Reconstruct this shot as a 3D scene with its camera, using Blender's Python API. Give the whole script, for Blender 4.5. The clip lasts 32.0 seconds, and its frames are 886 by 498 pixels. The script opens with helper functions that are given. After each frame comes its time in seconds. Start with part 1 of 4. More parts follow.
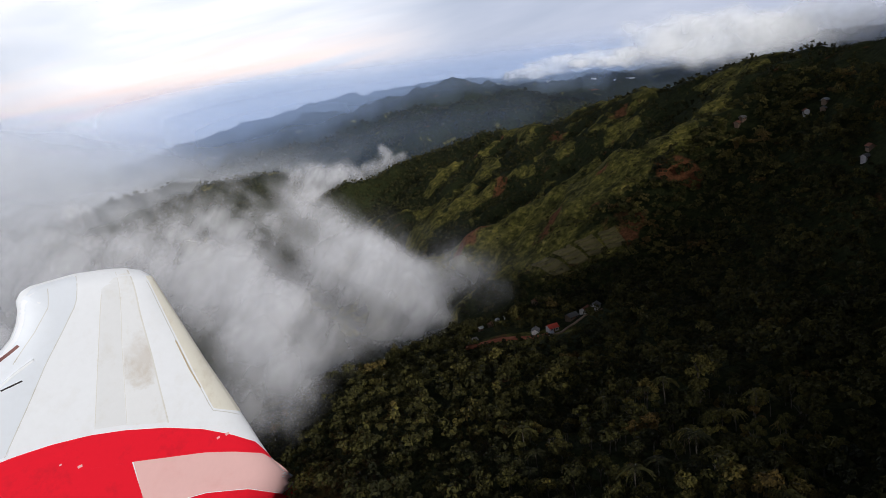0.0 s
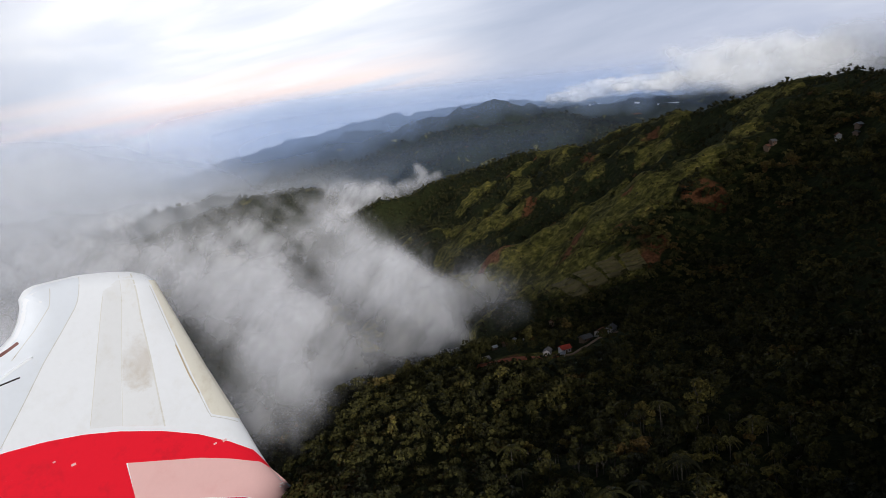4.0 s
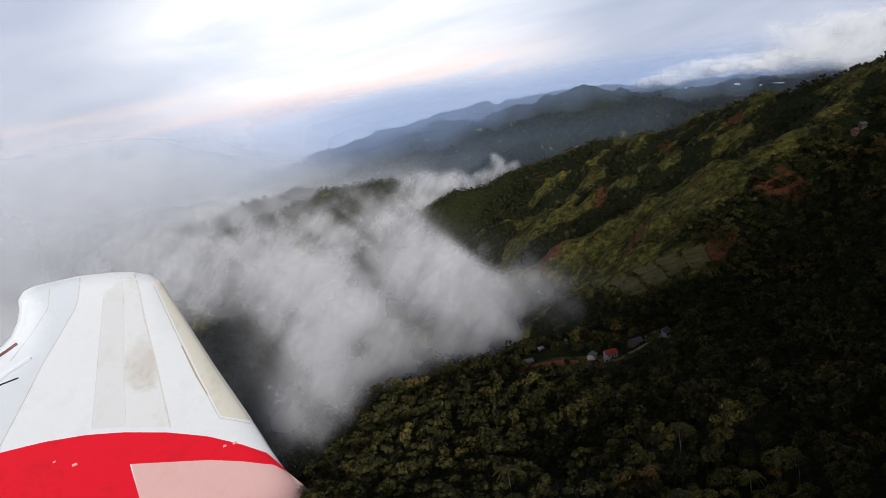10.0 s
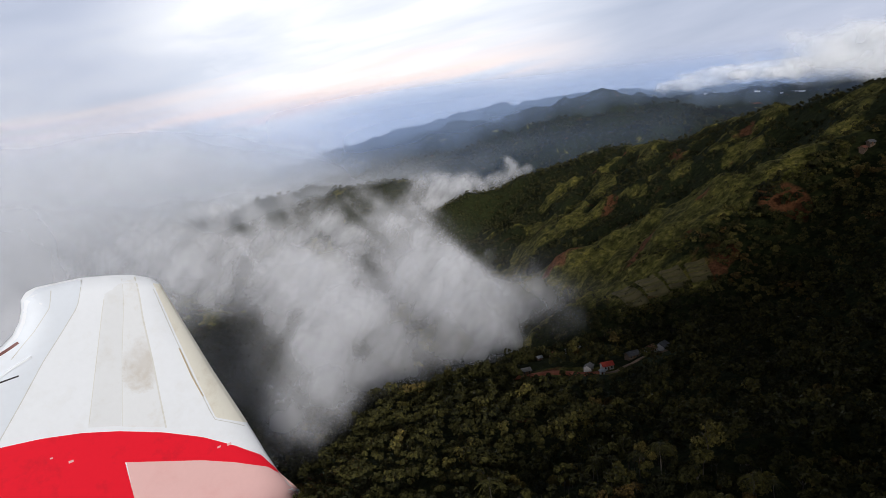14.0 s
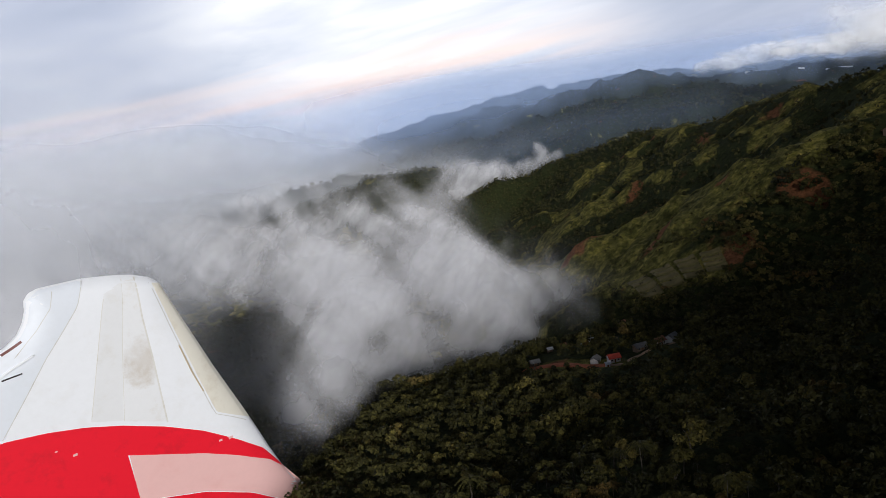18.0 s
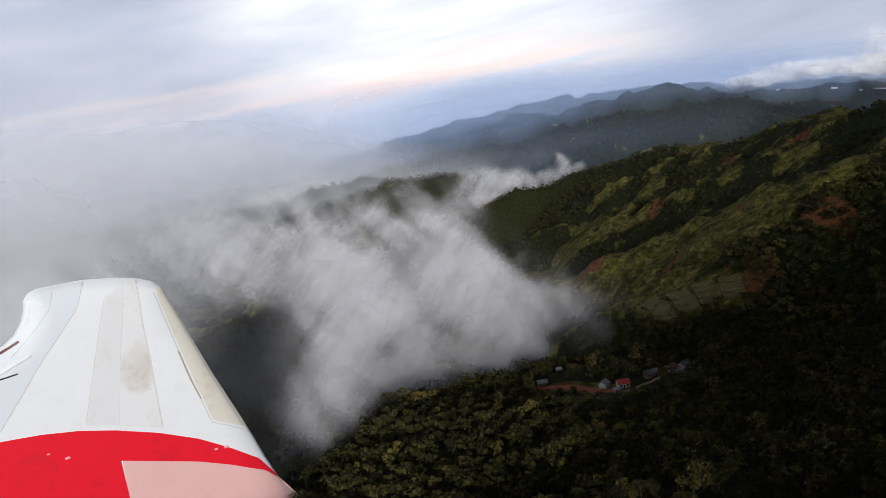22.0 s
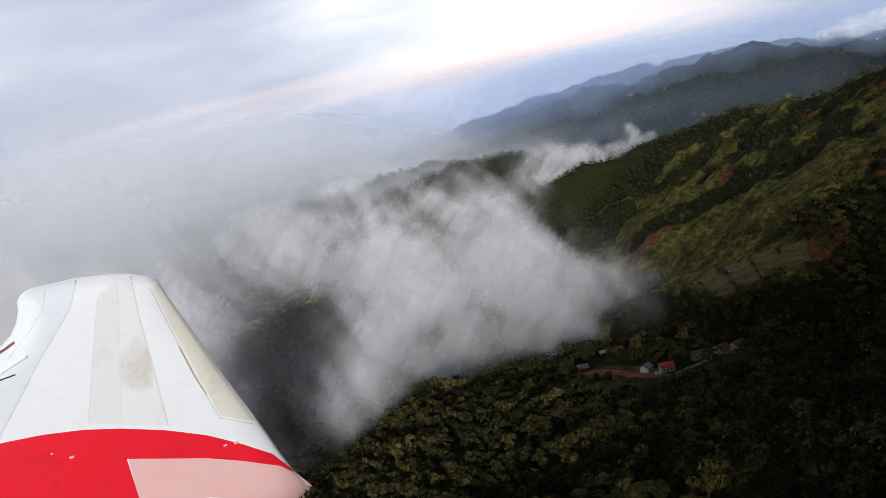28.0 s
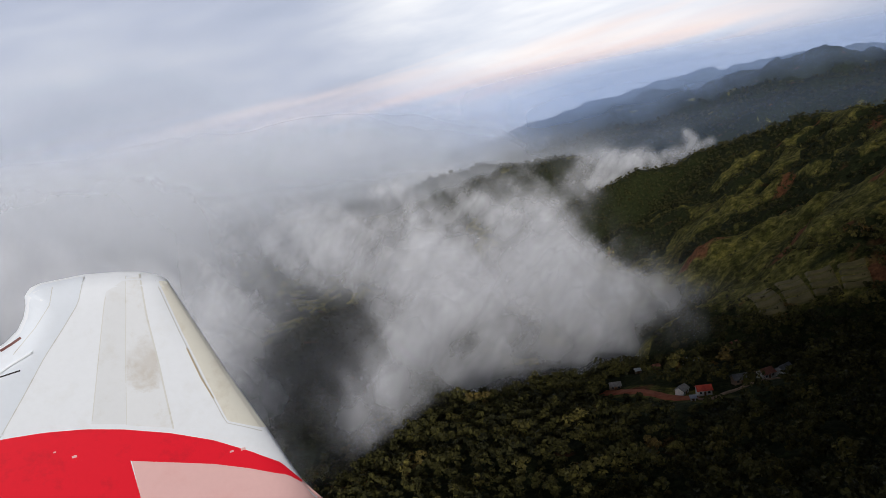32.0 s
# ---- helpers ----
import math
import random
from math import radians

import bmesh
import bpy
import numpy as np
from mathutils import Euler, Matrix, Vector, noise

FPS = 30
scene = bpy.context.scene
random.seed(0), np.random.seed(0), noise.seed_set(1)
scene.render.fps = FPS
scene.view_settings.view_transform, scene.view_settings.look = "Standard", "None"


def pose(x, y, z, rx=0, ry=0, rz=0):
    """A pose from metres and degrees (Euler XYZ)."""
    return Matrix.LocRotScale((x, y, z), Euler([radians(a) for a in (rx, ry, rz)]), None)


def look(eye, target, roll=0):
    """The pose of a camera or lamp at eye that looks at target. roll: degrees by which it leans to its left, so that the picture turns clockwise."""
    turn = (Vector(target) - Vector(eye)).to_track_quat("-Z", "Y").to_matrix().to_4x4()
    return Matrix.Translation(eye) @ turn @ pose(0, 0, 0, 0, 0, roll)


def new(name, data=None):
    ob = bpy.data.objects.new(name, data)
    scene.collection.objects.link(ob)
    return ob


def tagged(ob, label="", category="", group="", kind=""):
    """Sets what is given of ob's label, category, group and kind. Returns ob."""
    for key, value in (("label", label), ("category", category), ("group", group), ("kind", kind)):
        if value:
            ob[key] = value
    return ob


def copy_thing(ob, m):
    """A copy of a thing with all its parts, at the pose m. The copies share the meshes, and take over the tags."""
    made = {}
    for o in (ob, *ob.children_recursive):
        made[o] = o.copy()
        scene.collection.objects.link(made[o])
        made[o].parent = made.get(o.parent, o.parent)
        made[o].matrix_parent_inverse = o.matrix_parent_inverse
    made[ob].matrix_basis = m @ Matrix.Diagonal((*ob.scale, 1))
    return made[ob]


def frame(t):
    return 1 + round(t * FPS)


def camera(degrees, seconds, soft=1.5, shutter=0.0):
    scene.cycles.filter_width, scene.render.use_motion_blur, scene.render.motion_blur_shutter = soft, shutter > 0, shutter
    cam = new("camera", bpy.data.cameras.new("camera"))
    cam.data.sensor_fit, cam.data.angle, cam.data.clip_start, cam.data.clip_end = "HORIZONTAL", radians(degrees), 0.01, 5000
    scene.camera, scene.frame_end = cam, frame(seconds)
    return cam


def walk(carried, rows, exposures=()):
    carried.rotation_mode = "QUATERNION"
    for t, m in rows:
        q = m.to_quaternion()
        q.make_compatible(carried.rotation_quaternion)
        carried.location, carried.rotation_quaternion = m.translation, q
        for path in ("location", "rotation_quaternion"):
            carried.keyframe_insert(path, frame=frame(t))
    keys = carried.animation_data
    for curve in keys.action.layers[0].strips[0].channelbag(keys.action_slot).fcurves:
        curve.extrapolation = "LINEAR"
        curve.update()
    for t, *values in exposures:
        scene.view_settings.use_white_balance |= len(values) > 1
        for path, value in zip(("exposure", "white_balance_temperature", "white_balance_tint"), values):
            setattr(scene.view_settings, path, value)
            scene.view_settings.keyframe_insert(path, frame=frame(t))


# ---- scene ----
cam = camera(64.53, 32.0, soft=0.85)
PATH = [
    (0, (-60.54, -3.67, 126.46), (-38.72, 91.31, 104.04), -7.04),
    (0.5, (-57.55, -1.36, 119.50), (-37.13, 94.61, 100.20), -7.13),
    (1, (-54.22, 0.54, 115.14), (-36.45, 97.62, 99.07), -5.41),
    (1.5, (-53.57, -0.72, 114.74), (-35.13, 95.88, 96.62), -7.75),
    (2, (-54.92, -3.90, 116.44), (-34.29, 92.25, 98.27), -7.29),
    (2.5, (-53.77, -5.23, 118.59), (-36.49, 91.69, 101.08), -6.15),
    (3, (-53.23, -7.26, 120.96), (-32.97, 88.48, 100.36), -8.06),
    (3.5, (-50.28, -7.54, 121.33), (-31.91, 89.06, 103.17), -5.78),
    (5.5, (-24.03, -0.07, 122.54), (-15.16, 96.94, 99.94), -9.48),
    (6, (-21.21, 1.61, 121.22), (-13.07, 98.90, 99.54), -9.06),
    (6.5, (-20.51, 3.94, 119.14), (-13.48, 101.82, 99.88), -7.66),
    (7, (-20.37, 5.49, 118.02), (-13.88, 103.37, 98.59), -8.00),
    (7.5, (-21.00, 4.92, 118.01), (-14.12, 103.17, 100.70), -6.00),
    (8, (-19.84, 4.03, 119.06), (-13.38, 102.13, 100.76), -6.49),
    (8.5, (-18.07, 3.02, 120.14), (-10.54, 100.69, 100.05), -7.98),
    (9, (-14.35, 5.11, 119.77), (-9.63, 103.03, 100.03), -8.03),
    (9.5, (-10.97, 6.84, 119.22), (-7.46, 104.73, 99.12), -8.30),
    (10, (-8.82, 7.62, 118.76), (-6.17, 105.79, 99.94), -7.42),
    (10.5, (-6.86, 7.43, 119.20), (-4.89, 105.52, 99.86), -7.64),
    (11, (-6.14, 6.34, 120.05), (-3.97, 104.49, 101.06), -7.14),
    (11.5, (-5.30, 5.90, 120.89), (-3.71, 104.05, 101.79), -6.96),
    (12, (-5.42, 4.52, 121.98), (-3.29, 102.69, 103.10), -6.56),
    (12.5, (-4.39, 3.80, 122.86), (-2.37, 101.93, 103.71), -6.59),
    (13, (-2.03, 4.49, 123.55), (-0.86, 102.42, 103.35), -7.36),
    (13.5, (-0.83, 4.70, 123.64), (-0.11, 102.78, 104.13), -6.69),
    (14, (0.12, 4.66, 123.60), (0.48, 102.87, 104.81), -6.07),
    (14.5, (2.34, 4.61, 123.85), (1.99, 102.78, 104.82), -6.27),
    (16.5, (14.17, 2.20, 126.04), (10.73, 100.18, 106.32), -6.76),
    (17, (16.16, 1.67, 126.21), (12.70, 99.56, 106.09), -7.21),
    (17.5, (18.35, 3.13, 125.72), (13.48, 101.18, 106.71), -6.37),
    (18, (20.98, 4.94, 125.48), (15.12, 102.72, 105.37), -7.54),
    (18.5, (22.58, 5.97, 125.67), (16.63, 103.63, 104.99), -7.90),
    (19, (23.21, 8.09, 125.66), (16.03, 105.90, 106.12), -6.72),
    (19.5, (22.99, 9.31, 125.70), (16.12, 107.04, 105.69), -7.05),
    (20, (22.96, 10.95, 125.96), (15.19, 108.72, 106.49), -6.40),
    (20.5, (22.59, 10.68, 127.25), (15.61, 108.37, 107.04), -6.51),
    (21, (22.63, 11.12, 128.08), (15.34, 109.00, 108.94), -5.26),
    (21.5, (24.07, 12.22, 128.61), (16.08, 109.98, 109.18), -5.23),
    (22, (26.09, 12.85, 129.18), (17.43, 110.57, 109.80), -5.15),
    (22.5, (28.31, 12.24, 130.19), (18.88, 109.65, 109.67), -5.87),
    (23, (29.24, 9.67, 131.44), (20.78, 107.38, 111.92), -4.92),
    (23.5, (31.97, 9.72, 131.50), (22.92, 107.11, 110.68), -6.32),
    (24, (36.09, 13.08, 129.93), (24.80, 110.10, 108.51), -7.23),
    (24.5, (39.20, 17.01, 127.23), (26.40, 114.16, 107.30), -6.52),
    (25, (42.68, 22.21, 124.35), (27.15, 119.07, 104.98), -6.92),
    (25.5, (45.46, 25.12, 122.78), (29.61, 121.54, 101.51), -9.50),
    (27.5, (53.88, 34.16, 120.60), (33.85, 129.95, 100.04), -9.59),
    (28, (56.04, 36.80, 120.08), (34.89, 132.43, 99.90), -9.28),
    (28.5, (58.23, 39.64, 119.69), (34.84, 135.17, 101.58), -7.09),
    (29, (59.55, 40.10, 120.35), (36.69, 135.23, 99.65), -9.71),
    (29.5, (59.90, 40.12, 121.18), (37.72, 135.63, 101.56), -7.90),
    (30, (60.63, 42.83, 121.59), (36.09, 137.93, 102.79), -7.04),
    (30.5, (61.31, 43.65, 122.46), (34.95, 138.67, 105.83), -4.20),
    (31, (61.77, 42.40, 122.97), (38.03, 137.68, 104.08), -6.47),
    (31.5, (63.61, 45.75, 121.03), (38.71, 140.76, 102.23), -6.99),
    (32, (66.78, 54.46, 116.75), (38.02, 148.39, 98.08), -8.41),
]
walk(cam, [(t, look(eye, target, roll)) for t, eye, target, roll in PATH],
     exposures=[(0, 0.0), (1, 0.06), (2, -0.05), (3, -0.10), (6, 0.12), (8, -0.02), (9, -0.05), (10, 0.0), (14, -0.02), (17, -0.05), (21, 0.04), (22, -0.03), (23, -0.05), (24, -0.10), (26, -0.04), (28, 0.05), (29, -0.07), (30, 0.0), (31, -0.14), (32, -0.18)])

# ---- world and light ----
scene.cycles.transparent_max_bounces = 48
world = bpy.data.worlds.new("sky")
scene.world = world
world.use_nodes = True
wn, wl = world.node_tree.nodes, world.node_tree.links
wn.clear()


def wnode(kind, **values):
    n = wn.new(kind)
    for k, v in values.items():
        n.inputs[k].default_value = v
    return n


SUN_EL, SUN_AZ = radians(14), radians(162)
sky = wn.new("ShaderNodeTexSky")
sky.sky_type = "NISHITA"
sky.sun_disc = False
sky.sun_elevation, sky.sun_rotation = SUN_EL, SUN_AZ
sky.air_density, sky.dust_density = 1.0, 3.0
coord = wn.new("ShaderNodeTexCoord")
tilt = wn.new("ShaderNodeMapping")
tilt.inputs["Rotation"].default_value = (0.0, radians(9), 0.0)
wl.new(coord.outputs["Generated"], tilt.inputs["Vector"])
stretch = wn.new("ShaderNodeMapping")
stretch.inputs["Scale"].default_value = (1.4, 1.4, 7.0)
stretch.inputs["Rotation"].default_value = (0.0, radians(5), radians(14))
wl.new(tilt.outputs["Vector"], stretch.inputs["Vector"])
streaks = wnode("ShaderNodeTexNoise", Scale=1.7, Detail=7.0, Roughness=0.52, Distortion=0.35)
wl.new(stretch.outputs["Vector"], streaks.inputs["Vector"])


def wramp(source, stops):
    r = wn.new("ShaderNodeValToRGB")
    while len(r.color_ramp.elements) < len(stops):
        r.color_ramp.elements.new(0.5)
    for e, (pos, col) in zip(r.color_ramp.elements, stops):
        e.position, e.color = pos, (*col, 1)
    wl.new(source, r.inputs["Fac"])
    return r.outputs["Color"]


def wmix(fac, a, b, mode="MIX"):
    m = wn.new("ShaderNodeMixRGB")
    m.blend_type = mode
    for socket, v in zip(("Fac", "Color1", "Color2"), (fac, a, b)):
        if isinstance(v, float):
            m.inputs[socket].default_value = v
        elif isinstance(v, tuple):
            m.inputs[socket].default_value = (*v, 1)
        else:
            wl.new(v, m.inputs[socket])
    return m.outputs["Color"]


def toward(vector, lo, hi):
    """How near the way is to a point of the sky: 0 to 1."""
    d = wn.new("ShaderNodeVectorMath")
    d.operation = "DOT_PRODUCT"
    d.inputs[1].default_value = Vector(vector).normalized()
    wl.new(coord.outputs["Generated"], d.inputs[0])
    r = wn.new("ShaderNodeMapRange")
    r.interpolation_type = "SMOOTHSTEP"
    r.inputs["From Min"].default_value, r.inputs["From Max"].default_value = lo, hi
    wl.new(d.outputs["Value"], r.inputs["Value"])
    return r.outputs["Result"]


# overcast: grey-blue streaked deck, brighter where the low sun stands behind it, heavy overhead
deck = wramp(streaks.outputs["Fac"], [(0.33, (0.44, 0.50, 0.65)), (0.52, (0.55, 0.60, 0.75)), (0.68, (0.70, 0.74, 0.85))])
bright = wramp(streaks.outputs["Fac"], [(0.32, (0.73, 0.79, 0.93)), (0.50, (0.94, 0.97, 1.06)), (0.64, (1.18, 1.18, 1.20))])
deck = wmix(toward((-0.06, 1.0, 0.15), 0.925, 0.996), deck, bright)
# one long rosy streak that dips to the left, broken along its length
band = wnode("ShaderNodeTexNoise", Scale=2.6, Detail=6.0, Roughness=0.55)
thin = wn.new("ShaderNodeMapping")
thin.inputs["Scale"].default_value = (1.3, 1.3, 22.0)
thin.inputs["Location"].default_value = (0.3, 0.0, 0.35)
wl.new(tilt.outputs["Vector"], thin.inputs["Vector"])
wl.new(thin.outputs["Vector"], band.inputs["Vector"])
rise = wn.new("ShaderNodeVectorMath")
rise.operation = "DOT_PRODUCT"
rise.inputs[1].default_value = (-0.075, -0.047, 0.996)
wl.new(coord.outputs["Generated"], rise.inputs[0])
lift = wn.new("ShaderNodeMath")
lift.operation = "MULTIPLY_ADD"
lift.inputs[1].default_value = 0.085
wl.new(band.outputs["Fac"], lift.inputs[0])
wl.new(rise.outputs["Value"], lift.inputs[2])
streak = wramp(lift.outputs["Value"], [(0.026, (0, 0, 0)), (0.046, (0.95, 0.95, 0.95)), (0.060, (0.55, 0.55, 0.55)), (0.095, (0, 0, 0))])
rose = wmix(toward((-0.28, 0.96, 0.04), 0.84, 0.975), (0.0, 0.0, 0.0), streak)
deck = wmix(rose, deck, (1.12, 0.92, 0.86))
overhead = wramp(toward((0, 0, 1), 0.18, 0.75), [(0.0, (1, 1, 1)), (1.0, (0.07, 0.073, 0.08))])
deck = wmix(1.0, deck, overhead, "MULTIPLY")
away = wramp(toward((0, 1, 0.1), -0.6, 0.6), [(0.0, (0.42, 0.42, 0.44)), (1.0, (1, 1, 1))])
deck = wmix(1.0, deck, away, "MULTIPLY")
gain = wn.new("ShaderNodeVectorMath")
gain.operation = "SCALE"
gain.inputs["Scale"].default_value = 0.1
wl.new(sky.outputs["Color"], gain.inputs["Vector"])
whole = wmix(0.94, gain.outputs["Vector"], deck)
back = wnode("ShaderNodeBackground", Strength=1.06)
wl.new(whole, back.inputs["Color"])
out = wn.new("ShaderNodeOutputWorld")
wl.new(back.outputs["Background"], out.inputs["Surface"])

# lamp added from behind the eye to brighten wing and fog, opposite the bright sky
sun = new("sun", bpy.data.lights.new("sun", "SUN"))
sun.data.energy, sun.data.angle, sun.data.color = 3.2, radians(10), (0.98, 0.97, 0.97)
sun.matrix_world = look((0.16 * 300, -0.94 * 300, 0.25 * 300), (0, 0, 0))


# ---- noise on arrays ----
def lattice(ix, iy, iz, seed):
    h = (ix * 374761393 + iy * 668265263 + iz * 2147483647 + seed * 974634777) & 0xFFFFFFFF
    h = ((h ^ (h >> 13)) * 1274126177) & 0xFFFFFFFF
    return ((h ^ (h >> 16)) & 0xFFFF) / 65535.0


def smooth_noise(x, y, z=None, seed=0):
    z = np.zeros_like(x) if z is None else z
    fx, fy, fz = np.floor(x), np.floor(y), np.floor(z)
    ix, iy, iz = fx.astype(np.int64), fy.astype(np.int64), fz.astype(np.int64)
    ux, uy, uz = x - fx, y - fy, z - fz
    ux, uy, uz = (u * u * (3 - 2 * u) for u in (ux, uy, uz))
    total = 0
    for dx in (0, 1):
        for dy in (0, 1):
            for dz in (0, 1):
                wgt = (ux if dx else 1 - ux) * (uy if dy else 1 - uy) * (uz if dz else 1 - uz)
                total = total + wgt * lattice(ix + dx, iy + dy, iz + dz, seed)
    return total


def fbm(x, y, z=None, octaves=4, seed=0, gain_=0.5):
    total, amp, norm = 0, 1.0, 0
    for o in range(octaves):
        k = 2.03 ** o
        total = total + amp * smooth_noise(x * k, y * k, None if z is None else z * k, seed + 17 * o)
        norm += amp
        amp *= gain_
    return total / norm


def soft(v, w):
    """A smooth ramp: 0 below, v above."""
    return w * np.logaddexp(0, v / w)


def step(v, a, b):
    u = np.clip((v - a) / (b - a), 0, 1)
    return u * u * (3 - 2 * u)


# ---- lie of the land ----
def ridge(x, y, line, slope, width):
    best = np.full(x.shape, -1e9)
    for (x0, y0, z0), (x1, y1, z1) in zip(line, line[1:]):
        dx, dy = x1 - x0, y1 - y0
        u = np.clip(((x - x0) * dx + (y - y0) * dy) / (dx * dx + dy * dy), 0, 1)
        d = np.hypot(x - x0 - u * dx, y - y0 - u * dy)
        best = np.maximum(best, z0 + u * (z1 - z0) - slope * (np.sqrt(d * d + width * width) - width))
    return best


# the first points, out of view, are raised to shade the right foreground
MOUNTAIN = [(330, -520, 200), (372, -220, 222), (374, -50, 194), (357, 120, 150), (345, 260, 116), (372, 403, 122), (362, 552, 116), (330, 660, 93), (345, 811, 80)]
SPUR_A = [(330, 440, 98), (267, 469, 76), (228, 487, 65), (205, 506, 55), (183, 537, 36), (152, 559, 18), (107, 585, -6), (70, 622, -24), (30, 650, -48)]
SPUR_A2 = [(236, 470, 61), (196, 452, 30), (182, 440, 8)]
SPUR_B = [(372, 640, 96), (363, 664, 95), (325, 698, 79), (299, 732, 71), (277, 804, 63), (269, 886, 57), (255, 966, 54), (238, 1027, 44), (214, 1076, 34), (179, 1137, 22), (150, 1132, 12), (111, 1126, 1), (64, 1118, -7), (34, 1092, -18), (4, 1059, -36), (-32, 1023, -49), (-66, 991, -64), (-120, 950, -95)]
SPUR_C = [(278, 765, 72), (215, 770, 12), (160, 800, -25), (90, 830, -55)]
SPUR_D = [(275, 855, 58), (200, 870, 5), (120, 890, -25), (53, 885, -40), (0, 870, -70)]
RIDGE_D = [(-420, 1900, -75), (-297, 1904, -42), (-234, 1905, -30), (-157, 1908, -24), (-80, 1907, -18), (16, 1895, 5), (76, 1885, 10), (153, 1872, 22), (228, 1856, 38), (314, 1829, 56), (417, 1792, 70), (476, 1769, 74), (538, 1741, 72), (566, 1699, 70), (600, 1620, 56), (640, 1500, 44), (623, 1250, 28)]
MIST_HILL = [(-760, 1520, -108), (-693, 1508, -96), (-553, 1477, -62), (-415, 1435, -29), (-361, 1412, -17), (-285, 1382, -3), (-213, 1354, 7), (-142, 1310, 12), (-78, 1293, 11), (-17, 1285, -4), (60, 1270, -30), (140, 1250, -45)]
DARK_HILL = [(-230, 575, -52), (-189, 597, -42), (-153, 597, -41), (-120, 560, -60)]
FAR_A = [(-1300, 3150, -105), (-774, 3027, -54), (-549, 3006, -34), (-445, 2996, 4), (-345, 2986, 27), (-247, 2976, 33), (-124, 2964, 62), (-51, 2958, 78), (47, 2950, 105), (143, 2943, 123), (328, 2918, 131), (565, 2874, 142), (921, 2774, 140), (1199, 2682, 114), (1618, 2466, 88), (2100, 2200, 110)]
FAR_B = [(-906, 2520, -120), (-375, 2447, -43), (-209, 2420, 1), (-87, 2394, 35), (-7, 2377, 62), (109, 2351, 85), (219, 2322, 91), (380, 2273, 108), (466, 2246, 118), (517, 2231, 127), (551, 2221, 139), (575, 2213, 126), (598, 2205, 112), (631, 2195, 118), (678, 2182, 106), (790, 2155, 104), (953, 2133, 100), (1194, 2105, 88), (1794, 2038, 90)]
FAR_C = [(-300, 4300, -20), (400, 4250, 70), (900, 4100, 108), (1500, 3900, 112), (2200, 3500, 130), (3200, 2800, 180)]
SPUR_A3 = [(236, 470, 61), (213, 465, 54), (190, 470, 41), (167, 492, 25), (127, 530, -1), (96, 565, -21)]
# unseen ridge behind the eye, added to shade the right foreground
SHADE_RIDGE = [(186, -330, 192), (268, -236, 222), (385, -220, 275), (520, -200, 350)]
BACK_HILL = [(-900, 1842, -84), (-849, 1840, -66), (-799, 1836, -46), (-746, 1830, -49), (-682, 1823, -35), (-627, 1815, -30), (-591, 1807, -46), (-540, 1800, -70)]


def land(x, y):
    """Height of the ground."""
    wx = x + 20 * (fbm(x / 70, y / 70, octaves=3, seed=3) - 0.5)
    wy = y + 20 * (fbm(x / 70, y / 70, octaves=3, seed=9) - 0.5)
    far = step(y, 1300, 2200)
    base = -78 - 0.04 * soft(-(x + 150), 60) + 6 * (fbm(x / 90, y / 90, seed=5) - 0.5)
    base = np.where(y > 1500, np.minimum(base, -85), base)
    fore = 26 - 0.145 * wy + 0.10 * wx - 0.85 * soft(-(wx + 59 - 0.02 * wy), 10) - 0.62 * soft(wy - 412 - 0.12 * np.maximum(wx, 0), 10)
    fore = fore + 0.25 * soft(wx - 200, 30) - 9 * np.exp(-(((x - 150) / 50) ** 2 + ((y - 415) / 35) ** 2))
    parts = [base, fore]
    for line, slope, width in ((MOUNTAIN, 0.74, 24), (SHADE_RIDGE, 0.74, 24), (SPUR_A, 0.80, 9), (SPUR_A2, 0.8, 10), (SPUR_A3, 0.85, 6), (SPUR_B, 0.60, 14), (SPUR_C, 0.5, 12), (SPUR_D, 0.5, 12), (MIST_HILL, 0.34, 30), (DARK_HILL, 0.42, 34)):
        parts.append(ridge(wx, wy, line, slope, width))
    fx = x + 110 * (fbm(x / 300, y / 300, octaves=4, seed=21) - 0.5)
    fy = y + 110 * (fbm(x / 300, y / 300, octaves=4, seed=27) - 0.5)
    for line, slope, width in ((RIDGE_D, 0.28, 40), (FAR_A, 0.26, 30), (FAR_B, 0.24, 40), (FAR_C, 0.2, 60), (BACK_HILL, 0.25, 30)):
        parts.append(ridge(fx, fy, line, slope, width))
    k = 5.0
    top = np.max(parts, axis=0)
    z = top + k * np.log(sum(np.exp(np.clip((p - top) / k, -40, 0)) for p in parts))
    rough = (fbm(x / 38, y / 38, octaves=5, seed=31) - 0.5) * 12 + step(y, 430, 520) * ((fbm(x / 26, y / 36, octaves=5, seed=33) - 0.5) * 14 - 9 * np.abs(fbm(x / 20, y / 30, octaves=3, seed=35) - 0.5) + 1) + (np.abs(fbm(x / 60, y / 60, octaves=3, seed=37) - 0.5)) * -22 + 3
    rough = rough + step(np.hypot(x, y), 900, 1800) * ((fbm(x / 110, y / 110, octaves=5, seed=43) - 0.5) * 44 + (fbm(x / 42, y / 42, octaves=4, seed=53) - 0.5) * 17 - 26 * np.abs(fbm(x / 150, y / 150, octaves=4, seed=47) - 0.5) + 3)
    rough = rough + 9 * np.exp(-(((x - 557) / 26) ** 2 + ((y - 2218) / 70) ** 2))
    calm = 1 - 0.75 * np.exp(-(((x - 85) / 45) ** 2 + ((y - 385) / 35) ** 2)) - 0.6 * np.exp(-(((x - 145) / 45) ** 2 + ((y - 450) / 40) ** 2)) - 0.4 * np.exp(-(((x + 10) / 90) ** 2 + ((y - 300) / 120) ** 2))
    return z + rough * calm


